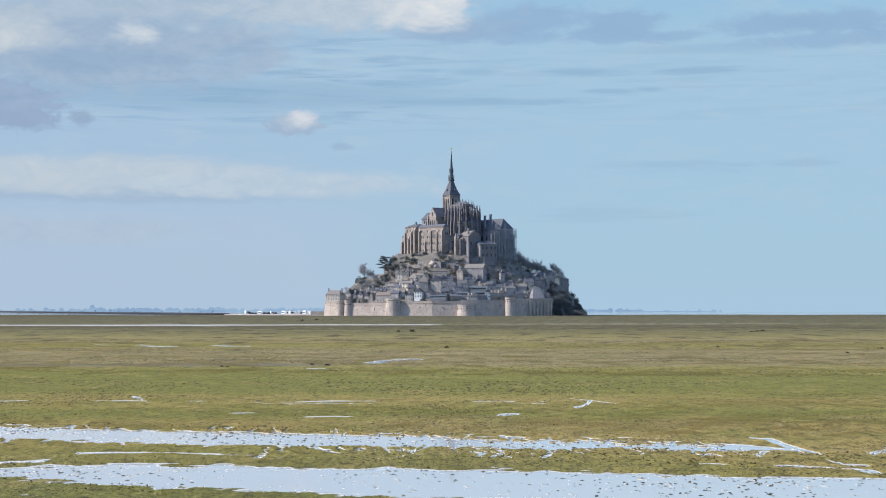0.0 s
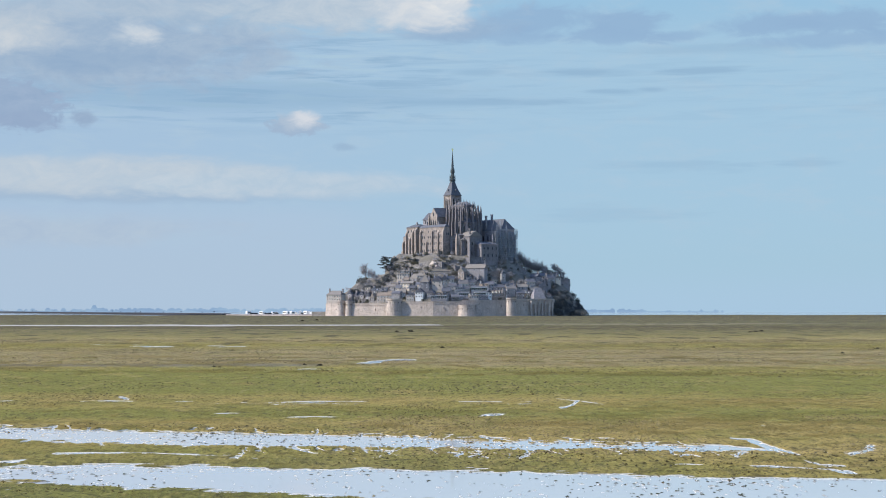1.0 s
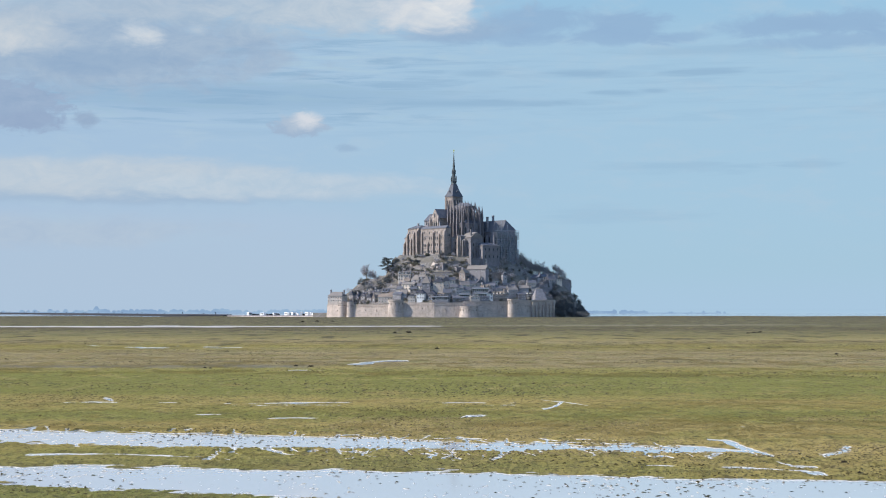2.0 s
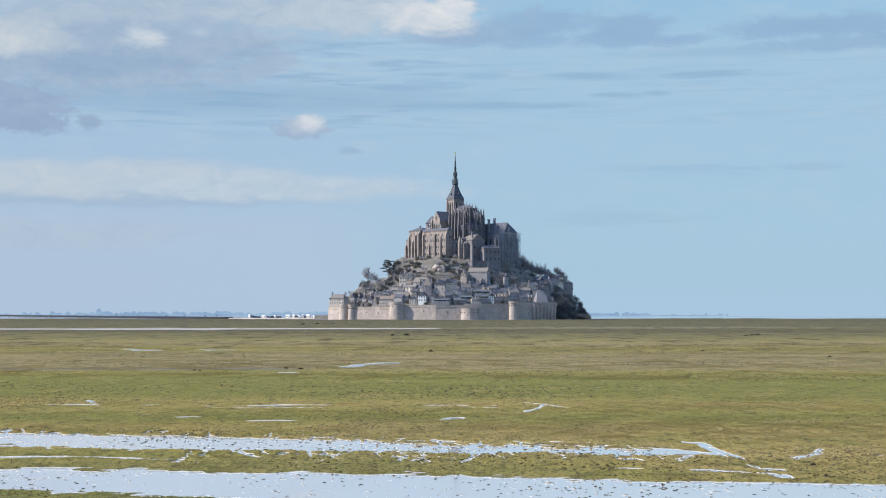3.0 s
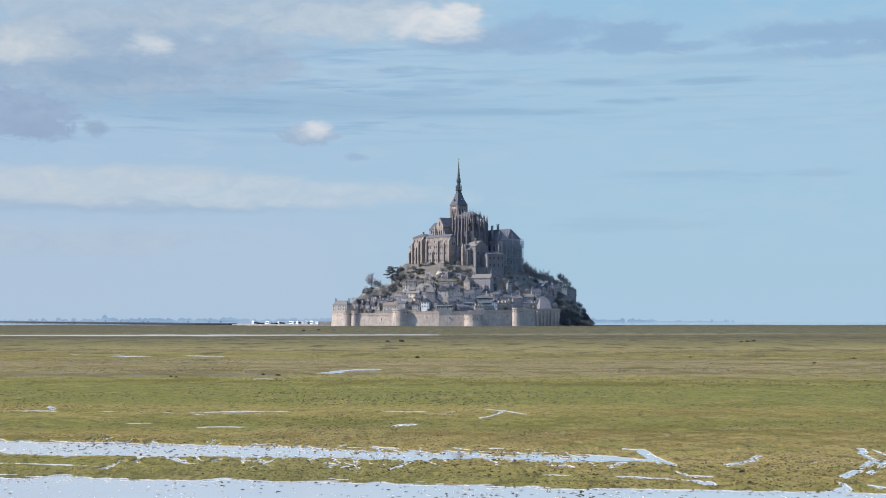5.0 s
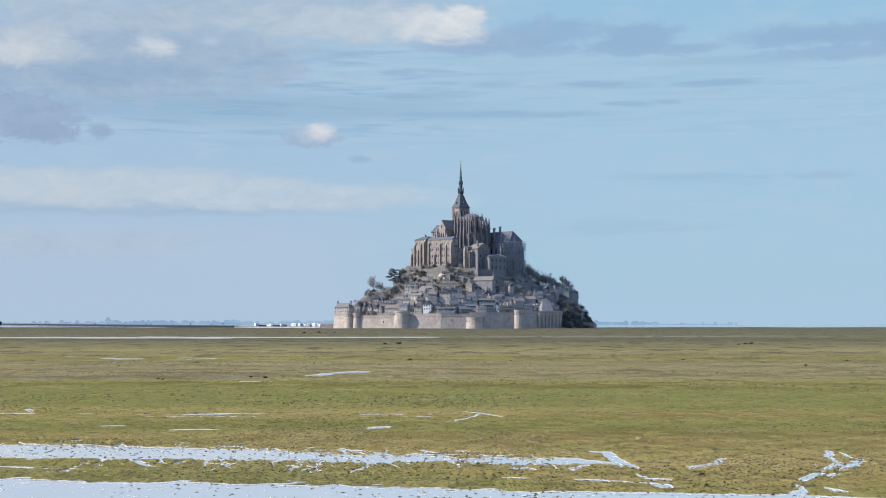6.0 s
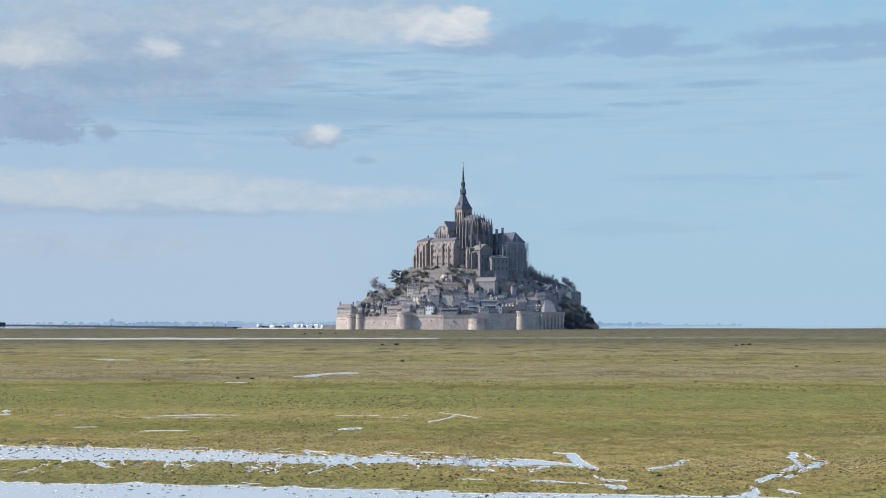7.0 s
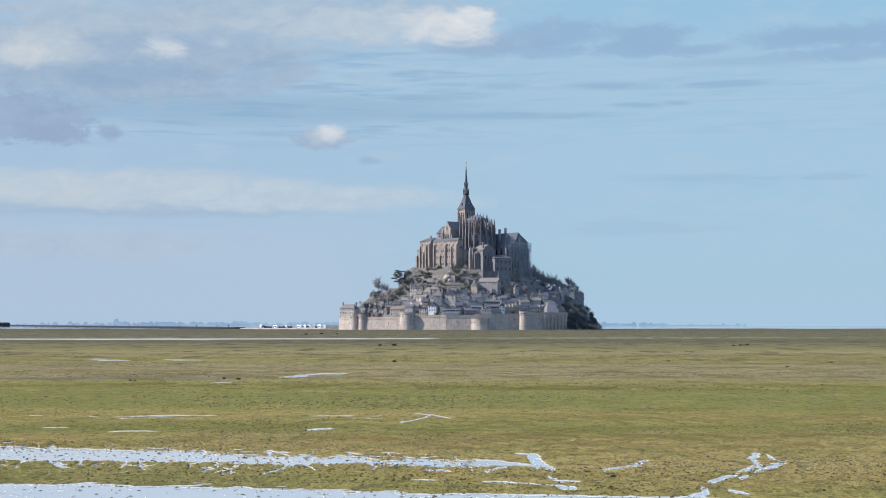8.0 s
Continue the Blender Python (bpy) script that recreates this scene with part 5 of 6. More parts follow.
def clump(geo, rng, cx, cy, cz, rx, ry, rz, count, size):
    """A loose cloud of small leaves inside an egg."""
    for _ in range(count):
        v = Vector((rng.gauss(0, 1), rng.gauss(0, 1), rng.gauss(0, 1))).normalized() * rng.uniform(0.55, 1.0)
        p = Vector((cx + v.x * rx, cy + v.y * ry, cz + v.z * rz))
        a, b = (Vector((rng.gauss(0, 1), rng.gauss(0, 1), rng.gauss(0, 1))).normalized() * size * rng.uniform(0.5, 1.2) for _ in range(2))
        geo.put([p - a, p + b, p + a - b * 0.3], [(0, 1, 2)])


def cedar(x, y, z, tall, seed):
    """An old conifer with flat, dark, separate tiers."""
    rng = random.Random(seed)
    tree = thing("conifer", "dark spreading conifer with flat layered boughs", "tree", MOUNT @ pose(x, y, z), "trees on the mount")
    part("trunk", Geo().rod((0, 0, -3), (0.6, 0, tall * 0.55), 0.55, 0.38, 7).rod((0.6, 0, tall * 0.55), (0.2, 0, tall * 0.95), 0.38, 0.12, 6), BARK, tree)
    boughs, leaves = Geo(), Geo()
    for k in range(15):
        f = 0.3 + 0.68 * k / 14
        a = k * 2.4
        reach = tall * (0.52 - 0.3 * f) * rng.uniform(0.7, 1.15)
        ex, ey, ez = math.cos(a) * reach, math.sin(a) * reach, tall * f + rng.uniform(0, 0.8)
        boughs.rod((0.4, 0, tall * f - 0.6), (ex, ey, ez), 0.16, 0.06, 4)
        for q in (0.55, 1.0):
            clump(leaves, rng, ex * q, ey * q, ez + 0.3, 2.2, 2.2, 0.8, 150, 0.36)
    clump(leaves, rng, 0.3, 0, tall * 0.97, 1.8, 1.8, 0.7, 160, 0.32)
    part("branchwork", boughs, BARK, tree)
    part("crown", leaves, NEEDLE, tree)


def shrub(x, y, z, rx, ry, rz, seed, paint=None, label="dense dark evergreen shrub on the rock", count=240, name="shrub", into=None, leaf=0.42):
    """A bush of its own, or, with into, one more tuft of a joined scrub (its leaves alone, at its place on the mount)."""
    rng = random.Random(seed)
    if into is not None:
        for k in range(6):
            clump(into, rng, x + rng.uniform(-0.55, 0.55) * rx, y + rng.uniform(-0.55, 0.55) * ry, z + rz * rng.uniform(0.4, 1.25), rx * 0.5, ry * 0.5, rz * 0.5, count // 5, leaf)
        return
    bush = thing(name, label, "shrub", MOUNT @ pose(x, y, z), "shrubs on the mount")
    geo, wood = Geo(), Geo()
    for k in range(5):
        a = rng.uniform(0, 6.28)
        wood.rod((0, 0, -1.5), (math.cos(a) * rx * 0.5, math.sin(a) * ry * 0.5, rz * 1.1), 0.14, 0.05, 4)
    for k in range(6):
        clump(geo, rng, rng.uniform(-0.55, 0.55) * rx, rng.uniform(-0.55, 0.55) * ry, rz * rng.uniform(0.4, 1.25), rx * 0.5, ry * 0.5, rz * 0.5, count // 5, leaf)
    part("stem", wood, BARK, bush)
    part("foliage", geo, paint or IVY, bush)


def make_houses():
    house(-107.4, -52.0, 10.8, -24, 14.8, 10.0, 8.6, 3.7, "RENDER", "SLATE", rows=2, cols=6, hip=3.0, chimneys=2, label='pale hotel with a hipped slate roof and two rows of windows')
    house(-66.5, -58.0, 18.4, -17, 13.3, 9.0, 4.6, 2.6, "RENDER", "SLATE", cols=6, rows=1, dormers=4, chimneys=2)
    house(-60.9, -70.5, 12.8, -19, 14.2, 9.0, 5.7, 2.9, "RENDER", "TILE", chimneys=1, cols=5, rows=2)
    house(-78.7, -38.5, 20.7, -31, 8.3, 6.6, 5.7, 1.5, "RENDER", "LEAD", chimneys=0, cols=3, rows=2)
    house(-44.5, -51.5, 31.8, -6, 11.8, 9.0, 6.8, 2.9, "RENDER", "SLATE", cols=5, dormers=5, chimneys=2, rows=2)
    house(-41.0, -68.5, 20.4, -21, 11.7, 9.0, 9.3, 1.8, "RENDER", "SLATE", cols=4, rows=2, chimneys=2)
    house(-37.3, -81.5, 13.2, -12, 7.0, 10.0, 5.7, 1.8, "RENDER", "SLATE", front=True, chimneys=1, cols=3, rows=2)
    house(-29.3, -83.5, 13.2, -14, 7.0, 10.0, 8.3, 3.3, "WHITE", "SLATE", front=True, chimneys=1, cols=3, rows=2)
    house(-34.9, -60.0, 28.6, -28, 8.1, 6.5, 5.3, 4.4, "RUBBLE", "SLATE", hip=3, cols=3, rows=2)
    house(-24.6, -77.5, 19.3, -8, 7.6, 6.0, 11.3, 5.8, "RUBBLE", "SLATE", hip=3.6, cols=2, chimneys=0, label='narrow stone tower house with a pyramidal slate roof', rows=2)
    house(-13.6, -77.0, 21.8, -9, 9.6, 10.0, 9.6, 4.0, "RENDER", "SLATE", front=True, cols=2, rows=2)
    house(-6.8, -76.5, 22.3, 1, 6.0, 10.0, 10.3, 4.4, "RENDER", "SLATE", front=True, cols=2, chimneys=2, rows=2)
    house(-10.9, -87.0, 13.2, 0, 15.5, 9.0, 5.3, 2.2, "RUBBLE", "SLATE", dormers=5, cols=6, rows=1, chimneys=2)
    house(0.3, -80.0, 19.8, -8, 7.0, 6.0, 7.2, 2.9, "RUBBLE", "SLATE", cols=3, rows=2)
    house(5.8, -80.5, 18.8, 3, 7.0, 6.0, 7.5, 2.5, "RUBBLE", "SLATE", hip=2, cols=3, rows=2)
    house(4.6, -87.5, 13.2, 8, 10.5, 8.4, 4.3, 2.2, "RUBBLE", "SLATE", rows=1, cols=4)
    house(7.6, -66.0, 30.0, -34, 6.6, 14.0, 9.9, 3.3, "STONE_WARM", "SLATE", front=True, cols=2, chimneys=1, label='tall gabled granite house with one sunlit wall', rows=2)
    house(20.3, -63.5, 31.6, -20, 17.8, 9.0, 11.6, 3.6, "RUBBLE", "SLATE", cols=3, chimneys=2, rows=1)
    house(21.9, -76.0, 19.3, 0, 10.1, 8.1, 6.3, 1.8, "WHITE", "SLATE", cols=5, rows=2, label='hotel with a white balcony front and slate roof')
    house(19.1, -85.5, 13.2, 15, 8.5, 6.8, 5.2, 1.8, "RENDER", "SLATE", cols=4, rows=1, dormers=3)
    house(27.8, -84.0, 13.2, 5, 8.0, 6.4, 4.9, 2.2, "RUBBLE", "SLATE", rows=1, cols=3)
    house(32.1, -69.0, 23.4, 0, 10.1, 8.1, 5.2, 2.9, "RUBBLE", "SLATE", chimneys=2, cols=4, rows=2)
    house(32.4, -82.5, 13.7, 12, 5.0, 10.0, 7.5, 2.5, "WHITE", "SLATE", front=True, cols=2, rows=2)
    house(41.5, -79.0, 13.7, 22, 13.1, 9.0, 6.3, 3.3, "STONE_WARM", "TILE", cols=6, rows=1, dormers=4, chimneys=2, label='long granite house with brown roof and dormers')
    house(42.7, -69.0, 20.9, 15, 10.1, 8.1, 5.0, 2.6, "RUBBLE", "SLATE", cols=4, rows=2)
    house(46.4, -55.5, 28.7, 15, 3.6, 10.0, 9.9, 1.8, "RUBBLE", "SLATE", front=True, cols=1, chimneys=1, label='slender grey stone gable house with a chimney', rows=2)
    house(53.3, -69.5, 16.8, 20, 9.1, 7.3, 8.1, 2.6, "RUBBLE", "SLATE", chimneys=2, cols=3, rows=2)
    house(61.1, -69.5, 14.3, 14, 7.6, 6.1, 6.4, 2.2, "RUBBLE", "SLATE", cols=3, rows=2)
    house(63.4, -58.0, 21.0, 9, 9.2, 7.3, 5.6, 2.6, "RUBBLE", "SLATE", chimneys=2, cols=3, rows=2)
    house(71.3, -46.0, 25.2, 17, 7.7, 6.2, 6.1, 2.6, "RENDER", "SLATE", cols=3, rows=2)
    house(79.6, -27.0, 29.1, 36, 6.2, 10.0, 6.9, 3.0, "RUBBLE", "SLATE", front=True, chimneys=1, cols=2, rows=2)
    house(85.4, -21.0, 32.3, 37, 11.0, 8.8, 4.7, 2.6, "RENDER", "SLATE", cols=5, chimneys=2, rows=2)
    house(35.0, -38.0, 48.5, 9, 8.8, 7.0, 5.3, 3.0, "RUBBLE", "SLATE", chimneys=2, cols=3, rows=2)
    house(26.7, -46.0, 47.3, 0, 7.7, 10.0, 5.5, 2.2, "RUBBLE", "SLATE", front=True, cols=3, rows=2)
    house(-54.1, -61.5, 22.0, -20, 8.1, 6.5, 4.8, 1.8, "RUBBLE", "SLATE", cols=3, rows=2)
    house(-50.6, -75.0, 13.3, -25, 8.1, 6.5, 7.0, 2.5, "RUBBLE", "SLATE", cols=3, rows=2)
    house(-93.9, -39.5, 12.9, -43, 5.7, 10.0, 7.1, 3.7, "RUBBLE", "SLATE", front=True, cols=1, rows=2)
    house(-87.8, -42.5, 12.9, -41, 4.1, 10.0, 5.0, 3.7, "RUBBLE", "SLATE", front=True, cols=1, rows=2)
    house(-82.3, -49.0, 12.9, -35, 5.1, 10.0, 6.1, 3.7, "RUBBLE", "SLATE", front=True, cols=1, rows=2)
    house(-76.4, -57.5, 12.8, -30, 4.6, 10.0, 5.0, 3.7, "RUBBLE", "SLATE", front=True, cols=1, rows=2)
    house(-71.9, -62.5, 12.8, -38, 4.1, 10.0, 4.0, 3.7, "RUBBLE", "SLATE", front=True, cols=1, rows=1)
    house(-30.6, -70.5, 22.9, -21, 5.7, 6.0, 5.4, 2.4, "RENDER", "SLATE", front=False, chimneys=2, cols=2, rows=2)
    house(-25.0, -69.5, 25.8, -18, 8.3, 6.7, 5.5, 3.2, "RUBBLE", "SLATE", front=False, chimneys=2, cols=3, rows=2)
    house(10.3, -74.5, 23.8, 8, 8.0, 6.4, 5.3, 3.2, "RENDER", "SLATE", front=False, chimneys=1, cols=3, rows=2)
    house(74.5, -56.0, 17.7, 27, 8.2, 6.6, 6.1, 2.8, "RUBBLE", "SLATE", front=False, chimneys=1, cols=3, rows=2)
    house(24.2, -68.0, 26.0, 26, 7.7, 10.0, 5.0, 3.0, "RENDER", "SLATE", front=True, chimneys=2, cols=3, rows=2)
    house(-1.4, -71.0, 27.1, 19, 6.4, 6.0, 6.0, 3.0, "RENDER", "SLATE", front=False, chimneys=1, cols=2, rows=2)
    house(53.9, -61.5, 22.0, 15, 5.4, 6.0, 5.6, 2.4, "RUBBLE", "SLATE", front=False, chimneys=2, cols=2, rows=2)
    house(17.8, -70.5, 25.4, 19, 7.9, 6.4, 4.7, 2.9, "RENDER", "SLATE", front=False, chimneys=2, cols=3, rows=2)
    house(11.4, -80.0, 18.4, 9, 8.1, 6.5, 6.0, 2.6, "RENDER", "SLATE", front=False, chimneys=1, cols=3, rows=2)
    house(-48.8, -67.5, 19.4, -29, 5.1, 6.0, 5.9, 3.2, "RENDER", "SLATE", front=False, chimneys=1, cols=2, rows=2)

    house(91.0, -27.0, 30.0, 30, 8.0, 7.0, 4.6, 3.2, "RUBBLE", "SLATE", rows=1, cols=3, chimneys=2)
    house(97.5, -21.0, 31.0, 38, 6.0, 8.0, 4.0, 3.4, "RENDER", "SLATE", rows=1, cols=2, front=True)
    # small houses and sheds that close the gaps between the larger ones
    rng = random.Random(61)
    taken = [(o.matrix_world.translation - MOUNT.translation).xy for o in scene.collection.objects if o.name.split(".")[0] == "house"]
    for _ in range(900):
        x, y = rng.uniform(-62, 72), rng.uniform(-86, -56)
        if len(taken) > 72 or not 14 < top_of(x, y) < 32 or any(math.hypot(x - a, (y - b) * 0.9) < 5.4 for a, b in taken):
            continue
        taken.append(Vector((x, y)))
        wide = rng.uniform(4.2, 7.4)
        gabled = rng.random() < 0.3
        house(x, y, top_of(x, y) + 0.8, x * 0.3 + rng.uniform(-12, 12), wide, rng.uniform(5, 8), rng.uniform(3.4, 6.0), rng.uniform(1.8, 3.6), rng.choice(("RENDER", "RUBBLE", "RUBBLE", "STONE_WARM")),
              rng.choice(("SLATE", "SLATE", "SLATE", "TILE")), rows=2, cols=2 if wide < 5.6 else 3, chimneys=rng.choice((0, 1, 1, 2)), dormers=0 if gabled else rng.choice((0, 0, 2)), front=gabled)


def make_verandas():
    """White-railed dining terraces of the hotels above the wall."""
    for x, y, z, wide, turn in ((24.0, -78.6, 22.6, 14.5, 2), (25.5, -83.0, 18.2, 11.0, 4), (-12.0, -88.4, 15.2, 14.0, -2), (10.0, -84.5, 17.6, 9.0, 4)):
        stand = thing("veranda", "white-framed glazed veranda of a hotel over the wall", "veranda", MOUNT @ pose(x, y, z, 0, 0, turn), "hotel verandas")
        w = wide / 2
        part("floor_slab", Geo().box(-w, w, -0.4, 3.2, -4.5, 0), RUBBLE, stand)
        part("balustrade", Geo().box(-w, w, -0.45, -0.35, 0.85, 1.0).box(-w, w, -0.45, -0.35, 0.12, 0.3), WHITE, stand)
        part("fascia", Geo().box(-w - 0.3, w + 0.3, -0.7, 3.2, 2.6, 3.05), WHITE, stand)
        part("canopy_roof", Geo().put([(-w - 0.4, -0.8, 3.06), (w + 0.4, -0.8, 3.06), (w + 0.4, 3.3, 3.06), (-w - 0.4, 3.3, 3.06), (w + 0.4, 3.3, 4.0), (-w - 0.4, 3.3, 4.0)],
                                      [(0, 1, 4, 5), (3, 2, 1, 0), (2, 3, 5, 4), (0, 5, 3), (1, 2, 4)]), LEAD, stand)
        part("glazing", Geo().box(-w + 0.1, w - 0.1, 0.1, 0.14, 0.0, 2.6), DARK_GLASS, stand)
        count = int(wide / 1.7)
        for k in range(count + 1):
            part("post", Geo().box(-0.09, 0.09, -0.49, -0.31, 0, 2.6, pose(-w + wide * k / count, 0, 0)), WHITE, stand)


make_houses()
make_verandas()


def make_ramparts():
    wall = thing("ramparts", "long pale granite town wall with round towers and corbelled parapet", "town wall", MOUNT)
    corners = [(-114.5, -50, 11.3), (-98.9, -68, 11.3), (-92, -73, 11.6), (-54, -92, 11.6), (-16.5, -104, 13.1), (8.7, -103.4, 13.0), (50.6, -93, 14.2), (70, -80, 15.2)]
    for k in range(len(corners) - 1):
        (x0, y0, _), (x1, y1, top) = corners[k], corners[k + 1]
        wall_run(wall, x0, y0, x1, y1, top, seed=k)
    wall_run(wall, -113.5, 20, -114.5, -50, 11.3, seed=20)
    wall_run(wall, 90, -62, 104, 6, 15.0, seed=21)
    round_tower(wall, -99.5, -69, 3.4, 14.2)
    round_tower(wall, -92.2, -73.5, 2.7, 13.6)
    round_tower(wall, -50.8, -93.5, 6.4, 15.4)
    round_tower(wall, 13.0, -105, 7.2, 9.8, lip=0.25)
    round_tower(wall, 51.8, -94, 4.0, 16.2)
    # square eastern bastion with tall buttresses
    bastion = part("bastion", Geo().prism([(69, -82), (89.5, -66), (92, -40), (72, -46)], -3, 14.2, 0.99), STONE_WALL, wall)
    part("parapet", Geo().prism([(68.4, -82.8), (90.2, -66.4), (92.8, -39.5), (71.6, -45)], 14.2, 15.6), STONE_WALL, bastion)
    for k in range(7):
        f = k / 6
        part("buttress", Geo().box(-0.6, 0.6, -1.5, 0.4, -3, 13.4 - (k % 2) * 2.2, pose(69.6 + 19.4 * f, -81.8 + 15.4 * f, 0, 0, 0, 38.3), 0.12), STONE_WALL, bastion)
    # higher works on the eastern spur
    spur = thing("upper_rampart", "high grey granite wall and tower on the eastern spur", "town wall", MOUNT)
    wall_run(spur, 84, -30, 108.5, -10, 34.4, base=12, seed=31, paint=STONE_GREY)
    wall_run(spur, 108.5, -10, 111, 24, 34.0, base=8, seed=32, paint=STONE_GREY)
    wall_run(spur, 78, -48, 90, -34, 27.5, base=10, seed=33, paint=STONE_GREY)
    part("sloping_wall", Geo().put([(60, -58, 15), (86, -36, 15), (86, -34, 15), (60, -56, 15), (60, -58, 24), (86, -36, 31), (86, -34, 31), (60, -56, 24)],
                                   [(4, 5, 6, 7), (0, 1, 5, 4), (1, 2, 6, 5), (2, 3, 7, 6), (3, 0, 4, 7)]), STONE_GREY, spur)
    # the pavilion tower behind the bastion, with its pale steep roof
    pavilion = thing("pavilion_tower", "square stone tower with a tall pale hipped roof on the bastion", "tower", MOUNT @ pose(76.5, -68, 0, 0, 0, 20))
    body = part("wall", Geo().box(-5.4, 5.4, -4.6, 4.6, 6, 15.8).box(-5.7, 5.7, -4.9, 4.9, 15.2, 15.8), STONE_WALL, pavilion)
    part("roof", Geo().gable(-5.9, 5.9, -5.1, 5.1, 15.7, 25.4, 2.6), STONE_GREY, pavilion)
    for a in (-2.6, 0, 2.6):
        small_window(body, pose(a, -4.6, 12.2), 0.9, 1.8)


RUBBLE_WALL = stone("terrace_rubble", (0.43, 0.385, 0.35), (0.23, 0.208, 0.198), 0.45)


def terrace(x0, y0, x1, y1, top, base, seed):
    """A retaining wall that holds a garden terrace."""
    wall = thing("terrace_wall", "rough grey retaining wall under a garden terrace", "wall", MOUNT, "terrace walls on the slope")
    rng = random.Random(seed)
    long = math.hypot(x1 - x0, y1 - y0)
    m = pose(x0, y0, 0, 0, 0, math.degrees(math.atan2(y1 - y0, x1 - x0)))
    part("wall", Geo().box(0, long, 0, 1.2, base, top, m), RUBBLE_WALL, wall)
    part("coping", Geo().box(-0.1, long + 0.1, -0.2, 1.4, top, top + 0.3, m), STONE_GREY, wall)
    for k in range(int(long / 8)):
        a = 3 + k * 8 + rng.uniform(-1, 1)
        part("buttress", Geo().box(a - 0.6, a + 0.6, -1.0, 0.2, base, top - rng.uniform(0.6, 1.8), m, 0.1), RUBBLE, wall)


def make_terraces():
    for k, (x0, y0, x1, y1) in enumerate(((-20, -58, 4, -61), (8, -61, 26, -60), (26, -58, 50, -46), (-42, -46, -22, -56), (-8, -70, 12, -72), (16, -71, 34, -69), (-46, -60, -26, -70),
                                          (42, -62, 62, -50), (-90, -44, -64, -46), (-8, -50, 24, -53), (-34, -55, -6, -62), (-2, -64, 20, -65), (-12, -56, 16, -57), (-6, -53, 20, -49), (-26, -64, -8, -67), (30, -54, 46, -46), (-60, -50, -40, -56), (50, -58, 70, -48))):
        low = min(top_of(x0, y0), top_of(x1, y1), top_of((x0 + x1) / 2, (y0 + y1) / 2))
        terrace(x0, y0, x1, y1, low + 3.6, low - 6, k)


def make_green():
    rng = random.Random(11)
    bare_tree(-79.7, -30, top_of(-79.7, -30) - 0.5, 15, 1, "large bare tree with a wide fan of fine branches", dense=4.0, thick=0.9, spread=1.06)
    bare_tree(-72, -25, top_of(-72, -25) - 0.5, 10, 2, dense=3.0, thick=0.9, spread=1.05)
    bare_tree(-96, -42, top_of(-96, -42) - 0.5, 8, 3, dense=2, thick=0.9)
    bare_tree(-104, -38, top_of(-104, -38) - 0.5, 6, 33, dense=2, thick=0.9)
    cedar(-61.5, -28, top_of(-61.5, -28) - 1.5, 15, 4)
    # the wooded eastern ridge
    for k, (x, crest) in enumerate(((59, 63.5), (62, 65), (64.5, 61), (68, 63), (71, 61.5), (73, 57), (77, 57.5), (79.5, 55), (83, 51.5), (86, 48), (88.5, 47), (92, 43), (95, 41))):
        for j in range(2):      # in pairs, one behind the other, where the ground lies ten metres under the crest
            px = x + rng.uniform(-0.8, 0.8)
            y = min((-18 + 2 * q for q in range(26)), key=lambda v: abs(crest - top_of(px, v) - 9.5) + 0.05 * abs(v - 6 + 9 * j))
            tall = min(max(crest - top_of(px, y), 6.5), 13) * (1.0 - 0.18 * j)
            bare_tree(px, y, top_of(px, y) - 0.5, tall, 100 + 2 * k + j, "bare round-headed tree on the wooded ridge", dense=1.4, thick=0.85, spread=1.1)
        shrub(x, -6, top_of(x, -6) - 0.5, 3.4, 3.0, 2.6, 640 + k, OLIVE if k % 3 else TWIG, "dull scrub under the trees of the ridge", 320)
    for k in range(24):
        x, y = rng.uniform(42, 88), rng.uniform(-58, -16)
        bare_tree(x, y, top_of(x, y) - 0.5, rng.uniform(6, 9), 200 + k, "low bare tree on the shaded eastern slope", dense=2.0)
    for x, y, tall in ((95, 2, 9), (98, 6, 10), (101, 3, 9), (104, 7, 10), (106, 2, 8)):
        bare_tree(x, y, top_of(x, y) - 0.5, tall, int(x), "bare tree behind the upper rampart", dense=2.2, thick=1.0, spread=1.05)
    # evergreen mass at the eastern foot
    for k in range(70):
        x, y = rng.uniform(90, 121), rng.uniform(-50, 2)
        z = top_of(x, y)
        if -2 < z < 20:
            shrub(x, y, z - 0.6, rng.uniform(3, 4.6), rng.uniform(3, 4.6), rng.uniform(2.6, 4.2), 300 + k, IVY, "dark evergreen thicket at the foot of the rock", 420)
    for k in range(38):
        x, y = rng.uniform(-56, 6), rng.uniform(-58, -28)
        if 36 < top_of(x, y) < 57:
            shrub(x, y, top_of(x, y) - 0.4, rng.uniform(2.2, 4), rng.uniform(2.2, 4), rng.uniform(1.6, 2.8), 2800 + k, OLIVE if k % 3 else TWIG, "olive winter scrub on the rock under the abbey", 260)
    for k in range(26):      # steep western flank
        x, y = rng.uniform(-62, -44), rng.uniform(-48, -10)
        if not 30 < top_of(x, y) < 45:
            continue
        shrub(x, y, top_of(x, y) - 0.6, rng.uniform(2.6, 4), rng.uniform(2.6, 4), rng.uniform(2.4, 3.6), 840 + k, IVY if k % 4 else TWIG, "dark ivy and brambles on the steep western flank", 320)
    for k in range(26):      # low scrub and brambles on the slope under the lodgings
        x, y = rng.uniform(-60, -26), rng.uniform(-50, -26)
